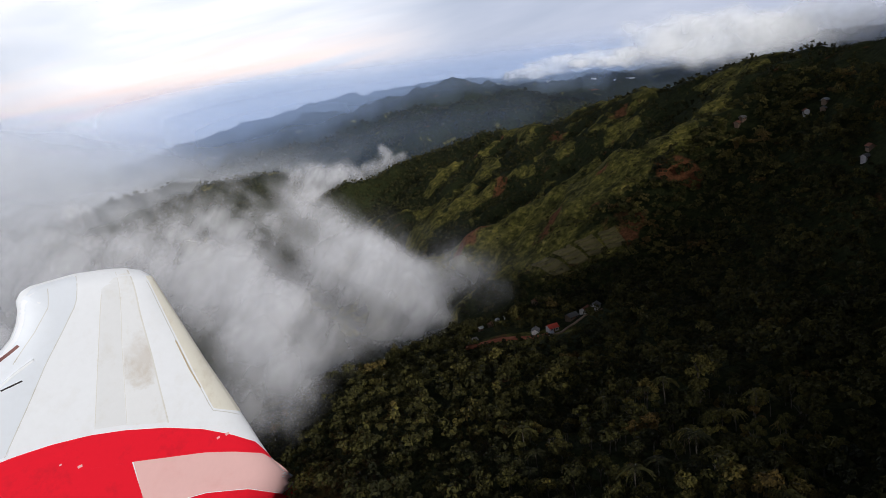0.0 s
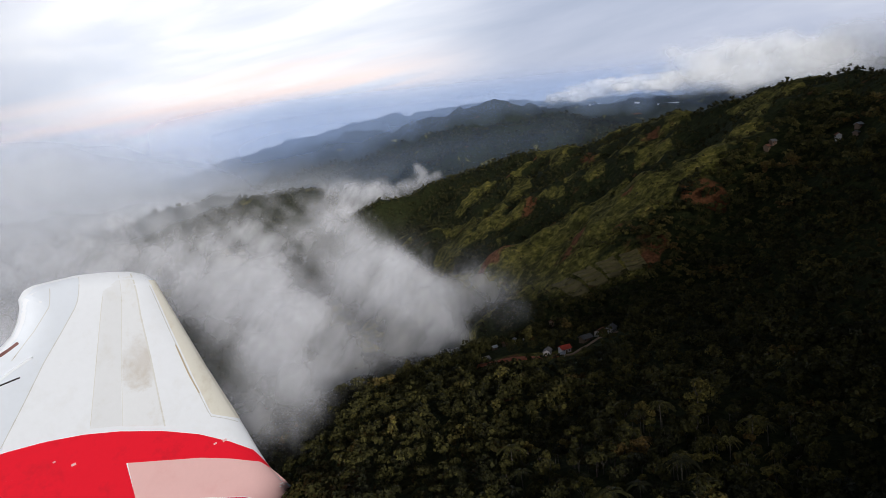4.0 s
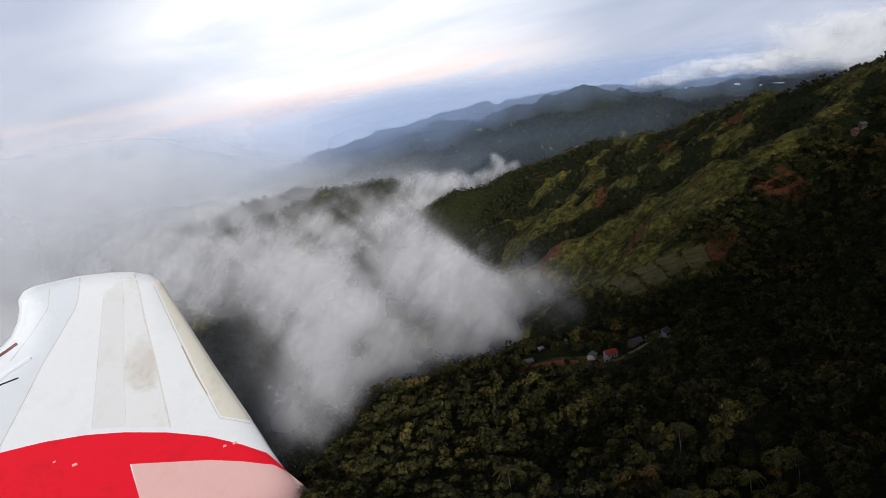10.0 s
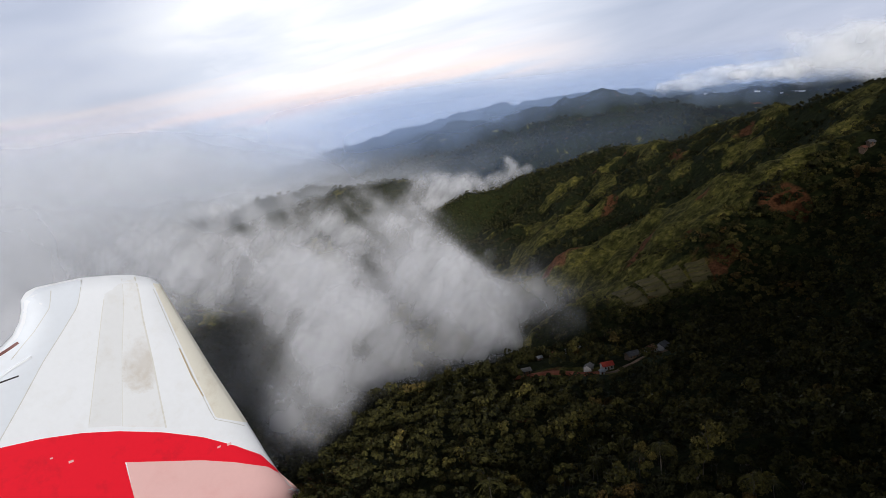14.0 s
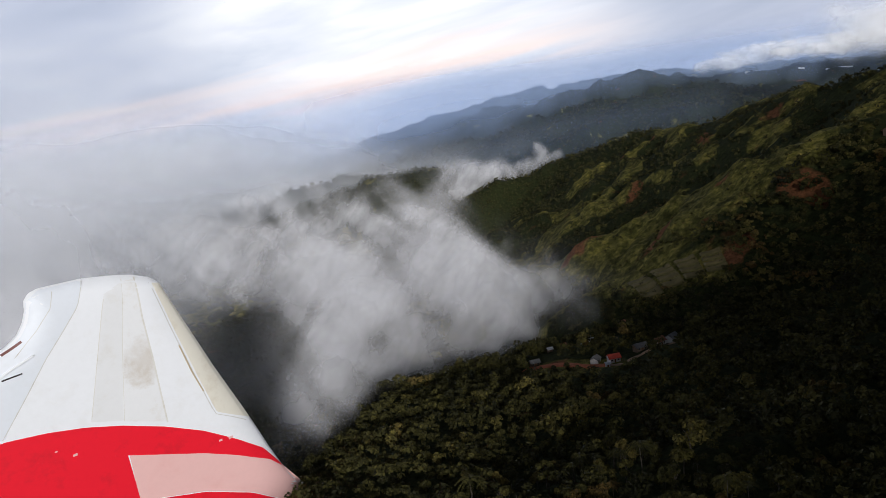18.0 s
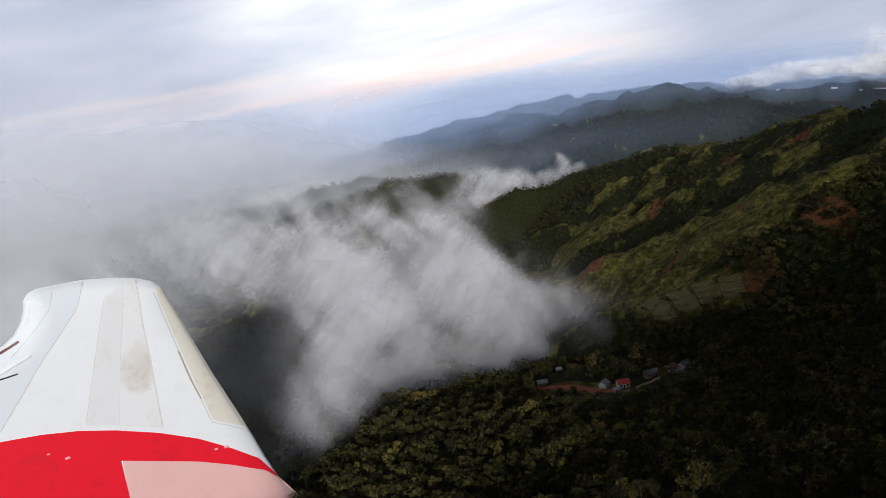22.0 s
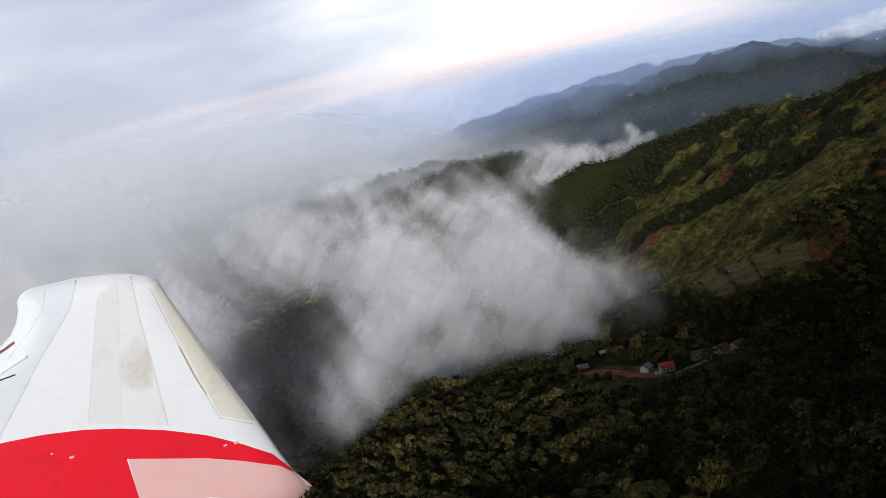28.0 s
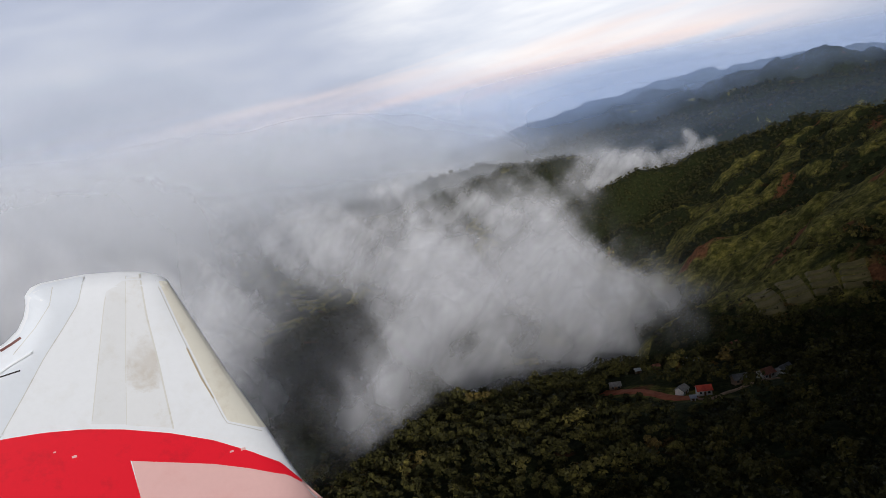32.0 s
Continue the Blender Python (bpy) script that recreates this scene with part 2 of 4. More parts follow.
def ridge_gap(x, y, line):
    """How far a place lies from a crest line on the plan."""
    return -ridge(x, y, [(a, b, 0) for a, b, _ in line], 1, 0.1)


def woods(x, y):
    """How wooded the ground is, 0 to 1: forest on the near shoulder, in the gullies and on the far ridges, grass on the spurs."""
    n = fbm(x / 55, y / 55, octaves=4, seed=91) + 0.35 * (fbm(x / 14, y / 14, octaves=2, seed=95) - 0.5)
    gully = np.abs(fbm(x / 60, y / 60, octaves=3, seed=37) - 0.5) + 0.5 * np.abs(fbm(x / 20, y / 30, octaves=3, seed=35) - 0.5)
    n = n + step(y, 430, 500) * 1.3 * (np.clip(gully, 0, 0.26) - 0.125)
    near = step(430 + 0.15 * x + 40 * step(115 - x, 0, 30) - y, -25, 15)
    spur = np.exp(-((np.minimum(ridge_gap(x, y, SPUR_A[1:8]), ridge_gap(x, y, SPUR_A3)) / 42) ** 2))
    back_ = 1.3 * step(y, 930, 1200)
    toe = np.exp(-(((x + 30) / 90) ** 2 + ((y - 1000) / 110) ** 2))
    toe = toe + 2.2 * np.exp(-(((x + 175) / 120) ** 2 + ((y - 590) / 110) ** 2))
    w = step(n + 0.55 * near - 0.38 * spur + 0.07 * step(y, 620, 720) + 0.2 * back_ + 0.3 * toe, 0.49, 0.60)
    yard = np.exp(-((((x - 66) * 0.78 + (y - 366) * -0.62) / 36) ** 4 + (((x - 66) * 0.62 + (y - 366) * 0.78) / 11) ** 4)) + np.exp(-(((x - 70) / 15) ** 4 + ((y - 428) / 12) ** 4))
    field = np.exp(-((((x - 142) * 0.83 + (y - 446) * -0.55) / 40) ** 4 + (((x - 142) * 0.55 + (y - 446) * 0.83) / 17) ** 4))
    return w * (1 - np.clip(yard + field, 0, 1))


BARE = [(260, 739, 8, 26), (181, 729, 10, 20), (100, 581, 22, 11), (137, 501, 9, 8), (129, 541, 9, 6), (149, 509, 9, 5), (166, 468, 10, 6), (174, 429, 15, 8), (294, 654, 20, 11), (221, 438, 13, 22), (195, 504, 15, 7), (112, 478, 10, 8), (52, 378, 14, 10), (60, 440, 22, 16)]


def bare_soil(x, y):
    n = fbm(x / 9, y / 9, octaves=3, seed=97)
    return np.clip(sum(np.exp(-(((x - a) / p) ** 2 + ((y - b) / q) ** 2)) for a, b, p, q in BARE) * (0.4 + 1.2 * n), 0, 1)


def land_at(x, y):
    return float(land(np.array([float(x)]), np.array([float(y)]))[0])


# ---- materials ----
def material(name):
    m = bpy.data.materials.new(name)
    m.use_nodes = True
    m.node_tree.nodes.clear()
    return m, m.node_tree.nodes, m.node_tree.links


def ramp(nodes, links, source, stops):
    r = nodes.new("ShaderNodeValToRGB")
    while len(r.color_ramp.elements) < len(stops):
        r.color_ramp.elements.new(0.5)
    for e, (pos, col) in zip(r.color_ramp.elements, stops):
        e.position, e.color = pos, (*col, 1)
    links.new(source, r.inputs["Fac"])
    return r.outputs["Color"]


def noise_of(nodes, links, vector, scale, detail=5.0, rough=0.55):
    n = nodes.new("ShaderNodeTexNoise")
    n.inputs["Scale"].default_value, n.inputs["Detail"].default_value, n.inputs["Roughness"].default_value = scale, detail, rough
    if vector is not None:
        links.new(vector, n.inputs["Vector"])
    return n.outputs["Fac"]


def mix(nodes, links, fac, a, b, mode="MIX"):
    m = nodes.new("ShaderNodeMixRGB")
    m.blend_type = mode
    for socket, v in zip(("Fac", "Color1", "Color2"), (fac, a, b)):
        if isinstance(v, (int, float)):
            m.inputs[socket].default_value = v
        elif isinstance(v, tuple):
            m.inputs[socket].default_value = (*v, 1)
        else:
            links.new(v, m.inputs[socket])
    return m.outputs["Color"]


def finish(nodes, links, color, rough=0.9, bump=None, strength=0.3, distance=1.0, metal=0.0, spec=0.3):
    b = nodes.new("ShaderNodeBsdfPrincipled")
    b.inputs["Roughness"].default_value, b.inputs["Metallic"].default_value = rough, metal
    b.inputs["Specular IOR Level"].default_value = spec
    if isinstance(color, tuple):
        b.inputs["Base Color"].default_value = (*color, 1)
    else:
        links.new(color, b.inputs["Base Color"])
    if bump is not None:
        n = nodes.new("ShaderNodeBump")
        n.inputs["Strength"].default_value, n.inputs["Distance"].default_value = strength, distance
        links.new(bump, n.inputs["Height"])
        links.new(n.outputs["Normal"], b.inputs["Normal"])
    o = nodes.new("ShaderNodeOutputMaterial")
    links.new(b.outputs["BSDF"], o.inputs["Surface"])


def ground_material():
    m, n, l = material("hillside")
    pos = n.new("ShaderNodeNewGeometry").outputs["Position"]
    patch = noise_of(n, l, pos, 0.022, 6, 0.6)
    fine = noise_of(n, l, pos, 0.22, 6, 0.65)
    grass = ramp(n, l, fine, [(0.3, (0.066, 0.070, 0.017)), (0.5, (0.140, 0.135, 0.036)), (0.72, (0.29, 0.25, 0.085))])
    wood = ramp(n, l, fine, [(0.3, (0.016, 0.022, 0.008)), (0.7, (0.045, 0.052, 0.018))])
    soil = ramp(n, l, fine, [(0.3, (0.11, 0.045, 0.020)), (0.7, (0.27, 0.115, 0.052))])
    dots = ramp(n, l, noise_of(n, l, pos, 0.55, 3, 0.6), [(0.38, (0.42, 0.45, 0.42)), (0.50, (1, 1, 1)), (0.70, (1.35, 1.3, 1.1))])
    dirt = noise_of(n, l, pos, 0.035, 4, 0.5)
    wooded = n.new("ShaderNodeAttribute")
    wooded.attribute_name = "wooded"
    torn = n.new("ShaderNodeMath")
    torn.operation = "MULTIPLY_ADD"
    l.new(patch, torn.inputs[0])
    torn.inputs[1].default_value = 0.5
    l.new(wooded.outputs["Fac"], torn.inputs[2])
    cover = ramp(n, l, torn.outputs["Value"], [(0.45, (1, 1, 1)), (0.8, (0, 0, 0))])
    soiled = n.new("ShaderNodeAttribute")
    soiled.attribute_name = "bare"
    more = n.new("ShaderNodeMath")
    more.operation = "MULTIPLY_ADD"
    l.new(soiled.outputs["Fac"], more.inputs[0])
    more.inputs[1].default_value = 0.3
    l.new(dirt, more.inputs[2])
    bare = ramp(n, l, more.outputs["Value"], [(0.67, (0, 0, 0)), (0.76, (1, 1, 1))])
    rows = ramp(n, l, noise_of(n, l, pos, 0.075, 5, 0.7), [(0.38, (0.36, 0.38, 0.34)), (0.50, (0.9, 0.88, 0.8)), (0.62, (1.55, 1.4, 1.15))])
    grass = mix(n, l, 1.0, grass, rows, "MULTIPLY")
    col = mix(n, l, cover, wood, grass)
    col = mix(n, l, bare, col, soil)
    col = mix(n, l, 0.55, col, dots, "MULTIPLY")
    finish(n, l, col, 1.0, fine, 0.8, 3.0, spec=0.1)
    return m


def cloud_material(name, color, scale, lo, hi, lean=False, through_=0.5):
    """Fog: a scattering sheet whose cover is its density, broken up by billows."""
    m, n, l = material(name)
    den = n.new("ShaderNodeAttribute")
    den.attribute_name = "cover"
    pos = n.new("ShaderNodeNewGeometry").outputs["Position"]
    if lean:
        turn = n.new("ShaderNodeMapping")
        turn.inputs["Rotation"].default_value = (0, radians(-40), 0)
        squash = n.new("ShaderNodeMapping")
        squash.inputs["Scale"].default_value = (1.3, 0.25, 0.55)
        l.new(pos, turn.inputs["Vector"])
        l.new(turn.outputs["Vector"], squash.inputs["Vector"])
        pos = squash.outputs["Vector"]
    puff = noise_of(n, l, pos, scale, 4 if lean else 6, 0.5 if lean else 0.6)
    rng = n.new("ShaderNodeMapRange")
    rng.inputs["From Min"].default_value, rng.inputs["From Max"].default_value = lo, hi
    l.new(puff, rng.inputs["Value"])
    mul = n.new("ShaderNodeMath")
    mul.operation = "MULTIPLY"
    l.new(den.outputs["Fac"], mul.inputs[0])
    l.new(rng.outputs["Result"], mul.inputs[1])
    dif, tra = n.new("ShaderNodeBsdfDiffuse"), n.new("ShaderNodeBsdfTranslucent")
    dif.inputs["Color"].default_value = tra.inputs["Color"].default_value = (*color, 1)
    half, clear, both = n.new("ShaderNodeMixShader"), n.new("ShaderNodeBsdfTransparent"), n.new("ShaderNodeMixShader")
    half.inputs["Fac"].default_value = through_
    l.new(dif.outputs["BSDF"], half.inputs[1])
    l.new(tra.outputs["BSDF"], half.inputs[2])
    l.new(mul.outputs["Value"], both.inputs["Fac"])
    l.new(clear.outputs["BSDF"], both.inputs[1])
    l.new(half.outputs["Shader"], both.inputs[2])
    o = n.new("ShaderNodeOutputMaterial")
    l.new(both.outputs["Shader"], o.inputs["Surface"])
    return m


# ---- ground ----
def build_ground():
    front = np.radians(np.linspace(-52, 52, 540))
    side = np.radians(np.linspace(52, 308, 90))[1:-1]
    ang = np.concatenate([front, side])
    rad = np.concatenate([np.linspace(2, 28, 14), 30 * (4850 / 30) ** np.linspace(0, 1, 350)])
    a, r = np.meshgrid(ang, rad)
    x, y = r * np.sin(a), r * np.cos(a) - 40
    z = land(x, y)
    nr, na = r.shape
    co = np.stack([x, y, z], -1).reshape(-1, 3)
    i, j = np.meshgrid(np.arange(nr - 1), np.arange(na), indexing="ij")
    jn = (j + 1) % na
    quads = np.stack([i * na + j, i * na + jn, (i + 1) * na + jn, (i + 1) * na + j], -1).reshape(-1, 4)[:, ::-1]
    co = np.vstack([co, [[0, -40, float(land(np.array([0.0]), np.array([-40.0]))[0])]]])
    mid = len(co) - 1
    faces = quads.tolist() + [(mid, (k + 1) % na, k) for k in range(na)]
    me = bpy.data.meshes.new("ground")
    me.from_pydata(co.tolist(), [], faces)
    me.polygons.foreach_set("use_smooth", np.ones(len(me.polygons), bool))
    at = me.attributes.new("wooded", "FLOAT", "POINT")
    at.data.foreach_set("value", woods(co[:, 0], co[:, 1]).astype(np.float32))
    at = me.attributes.new("bare", "FLOAT", "POINT")
    at.data.foreach_set("value", bare_soil(co[:, 0], co[:, 1]).astype(np.float32))
    me.materials.append(ground_material())
    return tagged(new("ground", me), "green tropical hillsides with grass, woods and red soil", "ground", kind="structure")


build_ground()


# ---- fog and cloud ----
def sheet(name, y0, x_range, z_range, step_m, density, mat, bend=10.0, seed=0):
    """A curtain of fog across the valley at about y0, with its own density."""
    xs = np.arange(x_range[0], x_range[1] + step_m, step_m)
    zs = np.arange(z_range[0], z_range[1] + step_m, step_m)
    x, z = np.meshgrid(xs, zs)
    y = y0 + bend * (fbm(x / 90, z / 60, octaves=3, seed=seed + 1) - 0.5) * 2 + 0.25 * z
    g = land(x, y)
    d = density(x, y, z, g)
    me = bpy.data.meshes.new(name)
    nz, nx = x.shape
    i, j = np.meshgrid(np.arange(nz - 1), np.arange(nx - 1), indexing="ij")
    q = np.stack([i * nx + j, i * nx + j + 1, (i + 1) * nx + j + 1, (i + 1) * nx + j], -1).reshape(-1, 4)
    q = q[d.ravel()[q].max(1) > 0.0006]
    used, inv = np.unique(q, return_inverse=True)
    co = np.stack([x, y, z], -1).reshape(-1, 3)[used]
    me.from_pydata(co.tolist(), [], inv.reshape(-1, 4).tolist())
    at = me.attributes.new("cover", "FLOAT", "POINT")
    at.data.foreach_set("value", d.ravel()[used].astype(np.float32))
    me.polygons.foreach_set("use_smooth", np.ones(len(me.polygons), bool))
    me.materials.append(mat)
    return new(name, me)


FOG = cloud_material("fog", (0.99, 0.98, 1.0), 0.036, 0.20, 0.64, True)
MIST = cloud_material("mist", (0.93, 0.945, 0.985), 0.004, -0.35, 0.6)
CLOUD = cloud_material("cloud", (0.97, 0.98, 1.0), 0.012, 0.05, 0.42, through_=0.3)
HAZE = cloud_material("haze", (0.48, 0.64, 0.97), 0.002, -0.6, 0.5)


def near_line(x, y, z, line):
    """How deep a place lies in a bank of fog that follows a line of (x, y, z, radius): 1 at its heart, 0 at its rim."""
    best = np.full(x.shape, -9.0)
    for (x0, y0, z0, r0), (x1, y1, z1, r1) in zip(line, line[1:]):
        dx, dy, dz = x1 - x0, y1 - y0, z1 - z0
        u = np.clip(((x - x0) * dx + (y - y0) * dy + (z - z0) * dz) / (dx * dx + dy * dy + dz * dz), 0, 1)
        d = np.sqrt((x - x0 - u * dx) ** 2 + (0.7 * (y - y0 - u * dy)) ** 2 + (1.25 * (z - z0 - u * dz)) ** 2)
        best = np.maximum(best, 1 - d / (r0 + u * (r1 - r0)))
    return best


TONGUE = [(-338, 840, -16, 62), (-182, 705, -16, 66), (-72, 602, -17, 68), (3, 540, -18, 60), (50, 512, -20, 48), (118, 482, -29, 28)]
FRONT = [(-69, 561, -24, 66), (-83, 448, -28, 52), (-96, 380, -34, 46), (-103, 333, -40, 42)]
UPPER = [(52, 1190, -4, 34), (4, 1170, -16, 48), (-41, 1130, -32, 60), (-70, 1090, -46, 70), (-110, 1020, -52, 80)]
RISING = [(-346, 1150, 8, 36), (-303, 1080, -6, 54), (-237, 950, -20, 70), (-156, 820, -28, 78)]
WISP_A = [(-148, 1190, 34, 22), (-127, 1180, 4, 34), (-96, 1120, -30, 46), (-66, 1000, -48, 54)]
WISP_B = [(-258, 1190, 22, 22), (-216, 1150, -10, 38), (-145, 1000, -32, 52)]
LEFT_MASS = [(-640, 960, -30, 84), (-468, 893, -28, 74), (-338, 840, -20, 62)]
LOW_LEFT = [(-900, 760, -20, 150), (-480, 640, -35, 110), (-320, 560, -45, 80), (-240, 450, -55, 62), (-185, 380, -62, 50)]
GAP = [(-62, 490, -42, 46), (-30, 490, -40, 40), (0, 490, -38, 34), (34, 490, -34, 24)]
SPIKE = [(30, 545, -16, 34), (36, 562, -2, 20), (43, 577, 8, 11), (46, 592, 22, 6)]


def valley_fog(x, y, z, g):
    a, b = x + 0.9 * z, z - 0.3 * x
    bend = 26 * (fbm(x / 80, y / 110, z / 80, octaves=3, seed=63) - 0.5)
    n = fbm((a + bend) / 62, y / 110, b / 105, octaves=6, seed=61, gain_=0.52)
    curl = 1 - np.abs(2 * fbm((a + 2 * bend) / 30, y / 70, b / 120, octaves=4, seed=67) - 1) * 1.8
    n = 0.5 + 2.3 * (0.82 * n + 0.18 * curl * 0.72 - 0.5)
    hearts = [(near_line(x, y, z, line), w) for line, w in ((TONGUE, 0.54), (FRONT, 0.42), (UPPER, 0.46), (RISING, 0.50), (WISP_A, 0.34), (WISP_B, 0.30), (LEFT_MASS, 0.46), (LOW_LEFT, 0.54), (SPIKE, 0.58), (GAP, 0.36))]
    heart = np.max([h for h, w in hearts], axis=0)
    veil = 0.10 * step(heart, -0.6, 0.4) * step(n, 0.25, 0.75)
    veil = veil + 0.11 * np.exp(-(((x + 160) / 90) ** 2 + ((y - 520) / 110) ** 2 + ((z + 45) / 40) ** 2))
    hole = 1 - 0.62 * np.exp(-(((x + 172) / 56) ** 2 + ((y - 560) / 70) ** 2))
    body = np.max([w * step(n - 0.62 + 0.66 * h, -0.14, 0.52) for h, w in hearts], axis=0)
    return np.clip((body + veil) * hole * step(z - g, 1, 16), 0, 0.9)


def far_mist(x, y, z, g):
    left = step(-x + 0.05 * y, 0, 0.45 * y)
    top = -40 + 155 * left + 60 * (fbm(x / 240, y / 240, octaves=3, seed=85) - 0.5)
    n = fbm(x / 170, y / 170, z / 60, octaves=4, seed=81)
    return np.clip(step(top - z, -110, 70) * step(z - g, 0, 25) * step(n + 0.30 * left, 0.30, 0.66) * (0.26 + 0.5 * left), 0, 0.85)


for k, y0 in enumerate((330, 360, 392, 426, 462, 498, 534, 572, 614, 662, 720, 790, 870, 960, 1040, 1100, 1150, 1195)):
    tagged(sheet("valley_fog", y0, (-1.45 * y0 - 100, 130), (-110, 85 + 0.04 * y0), 4.5, valley_fog, FOG, seed=3), "torn white morning fog drifting in the valley", "fog", group="valley fog", kind="stuff")
for k, y0 in enumerate((1640, 2050, 2700, 3500)):
    tagged(sheet("mist_bank", y0, (-1.5 * y0 - 300, 350), (-170, 330), 18, far_mist, MIST, 15, seed=40 + k), "pale mist filling the low country", "mist", group="mist banks", kind="stuff")


def left_veil(x, y, z, g):
    side = 0.85 * step(-x - 0.26 * y, 0, 0.42 * y)
    return 0.42 * side * step(300 - z, 0, 280) * step(z - g, 0, 30)


for k, y0 in enumerate((480, 638, 755)):
    tagged(sheet("mist_veil", y0, (-1.7 * y0 - 150, -0.24 * y0), (-130, 305), 14, left_veil, MIST, 4, seed=140), "smooth grey mist hiding the low valley", "mist", group="mist banks", kind="stuff")

def hill_mist(x, y, z, g):
    return (0.42 + 0.30 * (fbm(x / 70, y / 70, z / 60, octaves=4, seed=87) - 0.5)) * step(70 - x, 0, 120) * step(75 - z, 0, 90) * step(z - g, 0, 12)


tagged(sheet("mist_veil", 1272, (-1500, 70), (-110, 80), 9, hill_mist, MIST, 8, seed=145), "thin grey mist before the low hill", "mist", group="mist banks", kind="stuff")

STRIP = [(-882, 1560, -62, 30), (-766, 1550, -66, 30), (-672, 1540, -57, 28), (-579, 1530, -47, 25), (-511, 1520, -30, 21), (-438, 1510, -14, 16), (-380, 1500, -4, 9)]
PLUME = [(86, 1173, -4, 18), (98, 1173, 2, 20), (124, 1173, 8, 20), (158, 1173, 20, 10)]
PLUME_TOP = [(128, 1173, 12, 18), (134, 1173, 27, 13), (127, 1173, 42, 7)]


def wisp(lines, amount):
    def density(x, y, z, g):
        n = fbm((x + 0.5 * z) / 26, y / 60, (z - 0.3 * x) / 30, octaves=5, seed=71)
        heart = np.max([near_line(x, y, z, line) for line in lines], axis=0)
        return np.clip(amount * step(n - 0.62 + 0.6 * heart, -0.2, 0.5) * step(z - g, 0, 8), 0, 0.9)
    return density


for k, y0 in enumerate((1500, 1535, 1570)):
    tagged(sheet("valley_fog", y0, (-960, -320), (-110, 40), 5, wisp([STRIP], 0.6), FOG, 10, seed=150 + k), "bright strip of fog lying between low hills", "fog", group="valley fog", kind="stuff")
for k, y0 in enumerate((1168, 1178)):
    tagged(sheet("cloud", y0, (30, 210), (-50, 70), 2.5, wisp([PLUME, PLUME_TOP], 0.42), FOG, 6, seed=160 + k), "small torn plume of fog rising behind a ridge", "cloud", group="small clouds", kind="stuff")


def puff(centre, size, strength, seed):
    """A single cloud with a billowed edge."""
    def density(x, y, z, g):
        n = fbm(x / (size[1] * 1.6), y / 90, z / (size[1] * 0.8), octaves=5, seed=seed)
        d = ((x - centre[0]) / size[0]) ** 2 + ((z - centre[2]) / size[1]) ** 2
        return np.clip(strength * step(n - 0.25 - 0.5 * d, -0.25, 0.35) * step(1.7 - d, 0, 0.7) * step(z - g, 0, size[1] * 0.25), 0, 0.95)
    return density


for k, (centre, size, strength) in enumerate((((850, 1985, 148), (140, 30), 0.95), ((740, 1990, 132), (110, 20), 0.8), ((1020, 1950, 150), (210, 34), 0.8), ((1250, 1700, 158), (390, 80), 0.7), ((960, 1320, 158), (330, 66), 0.7), ((400, 405, 138), (110, 24), 0.5))):
    for q in (0, 1):
        tagged(sheet("cloud", centre[1] + q * size[1] * 0.8, (centre[0] - size[0] * 1.6, centre[0] + size[0] * 1.6), (centre[2] - size[1] * 1.6, centre[2] + size[1] * 1.6), size[1] / 9, puff(centre, size, strength, 50 + k + q), CLOUD, 8, seed=90 + k), "small white cloud hanging on the hills", "cloud", group="small clouds", kind="stuff")


# distance haze painted as sheets, its blue put into their colour
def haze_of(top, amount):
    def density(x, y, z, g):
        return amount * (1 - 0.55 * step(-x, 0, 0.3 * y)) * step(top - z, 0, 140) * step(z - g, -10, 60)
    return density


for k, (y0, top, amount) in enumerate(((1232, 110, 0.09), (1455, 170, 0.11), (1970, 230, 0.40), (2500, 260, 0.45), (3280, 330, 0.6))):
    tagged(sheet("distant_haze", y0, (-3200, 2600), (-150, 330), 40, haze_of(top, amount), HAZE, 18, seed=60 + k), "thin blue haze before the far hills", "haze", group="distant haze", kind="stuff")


# ---- parts and fast meshes ----
def part(name, mesh, mat, parent=None, label=""):
    """A mesh as one object under its thing."""
    if isinstance(mesh, bmesh.types.BMesh):
        bm, mesh = mesh, bpy.data.meshes.new(name)
        bm.to_mesh(mesh)
        bm.free()
    if mat is not None and not mesh.materials:
        mesh.materials.append(mat)
    ob = new(name, mesh)
    ob.parent = parent
    return tagged(ob, label)


def quick_mesh(name, co, faces, mat=None, smooth=False):
    """A mesh from arrays; all faces have the same number of corners."""
    co, faces = np.asarray(co, np.float32), np.asarray(faces, np.int32)
    me = bpy.data.meshes.new(name)
    k = faces.shape[1]
    me.vertices.add(len(co))
    me.vertices.foreach_set("co", co.ravel())
    me.loops.add(faces.size)
    me.loops.foreach_set("vertex_index", faces.ravel())
    me.polygons.add(len(faces))
    me.polygons.foreach_set("loop_start", np.arange(0, faces.size, k, dtype=np.int32))
    me.polygons.foreach_set("use_smooth", np.full(len(faces), smooth))
    me.update(calc_edges=True)
    if mat is not None:
        me.materials.append(mat)
    return me


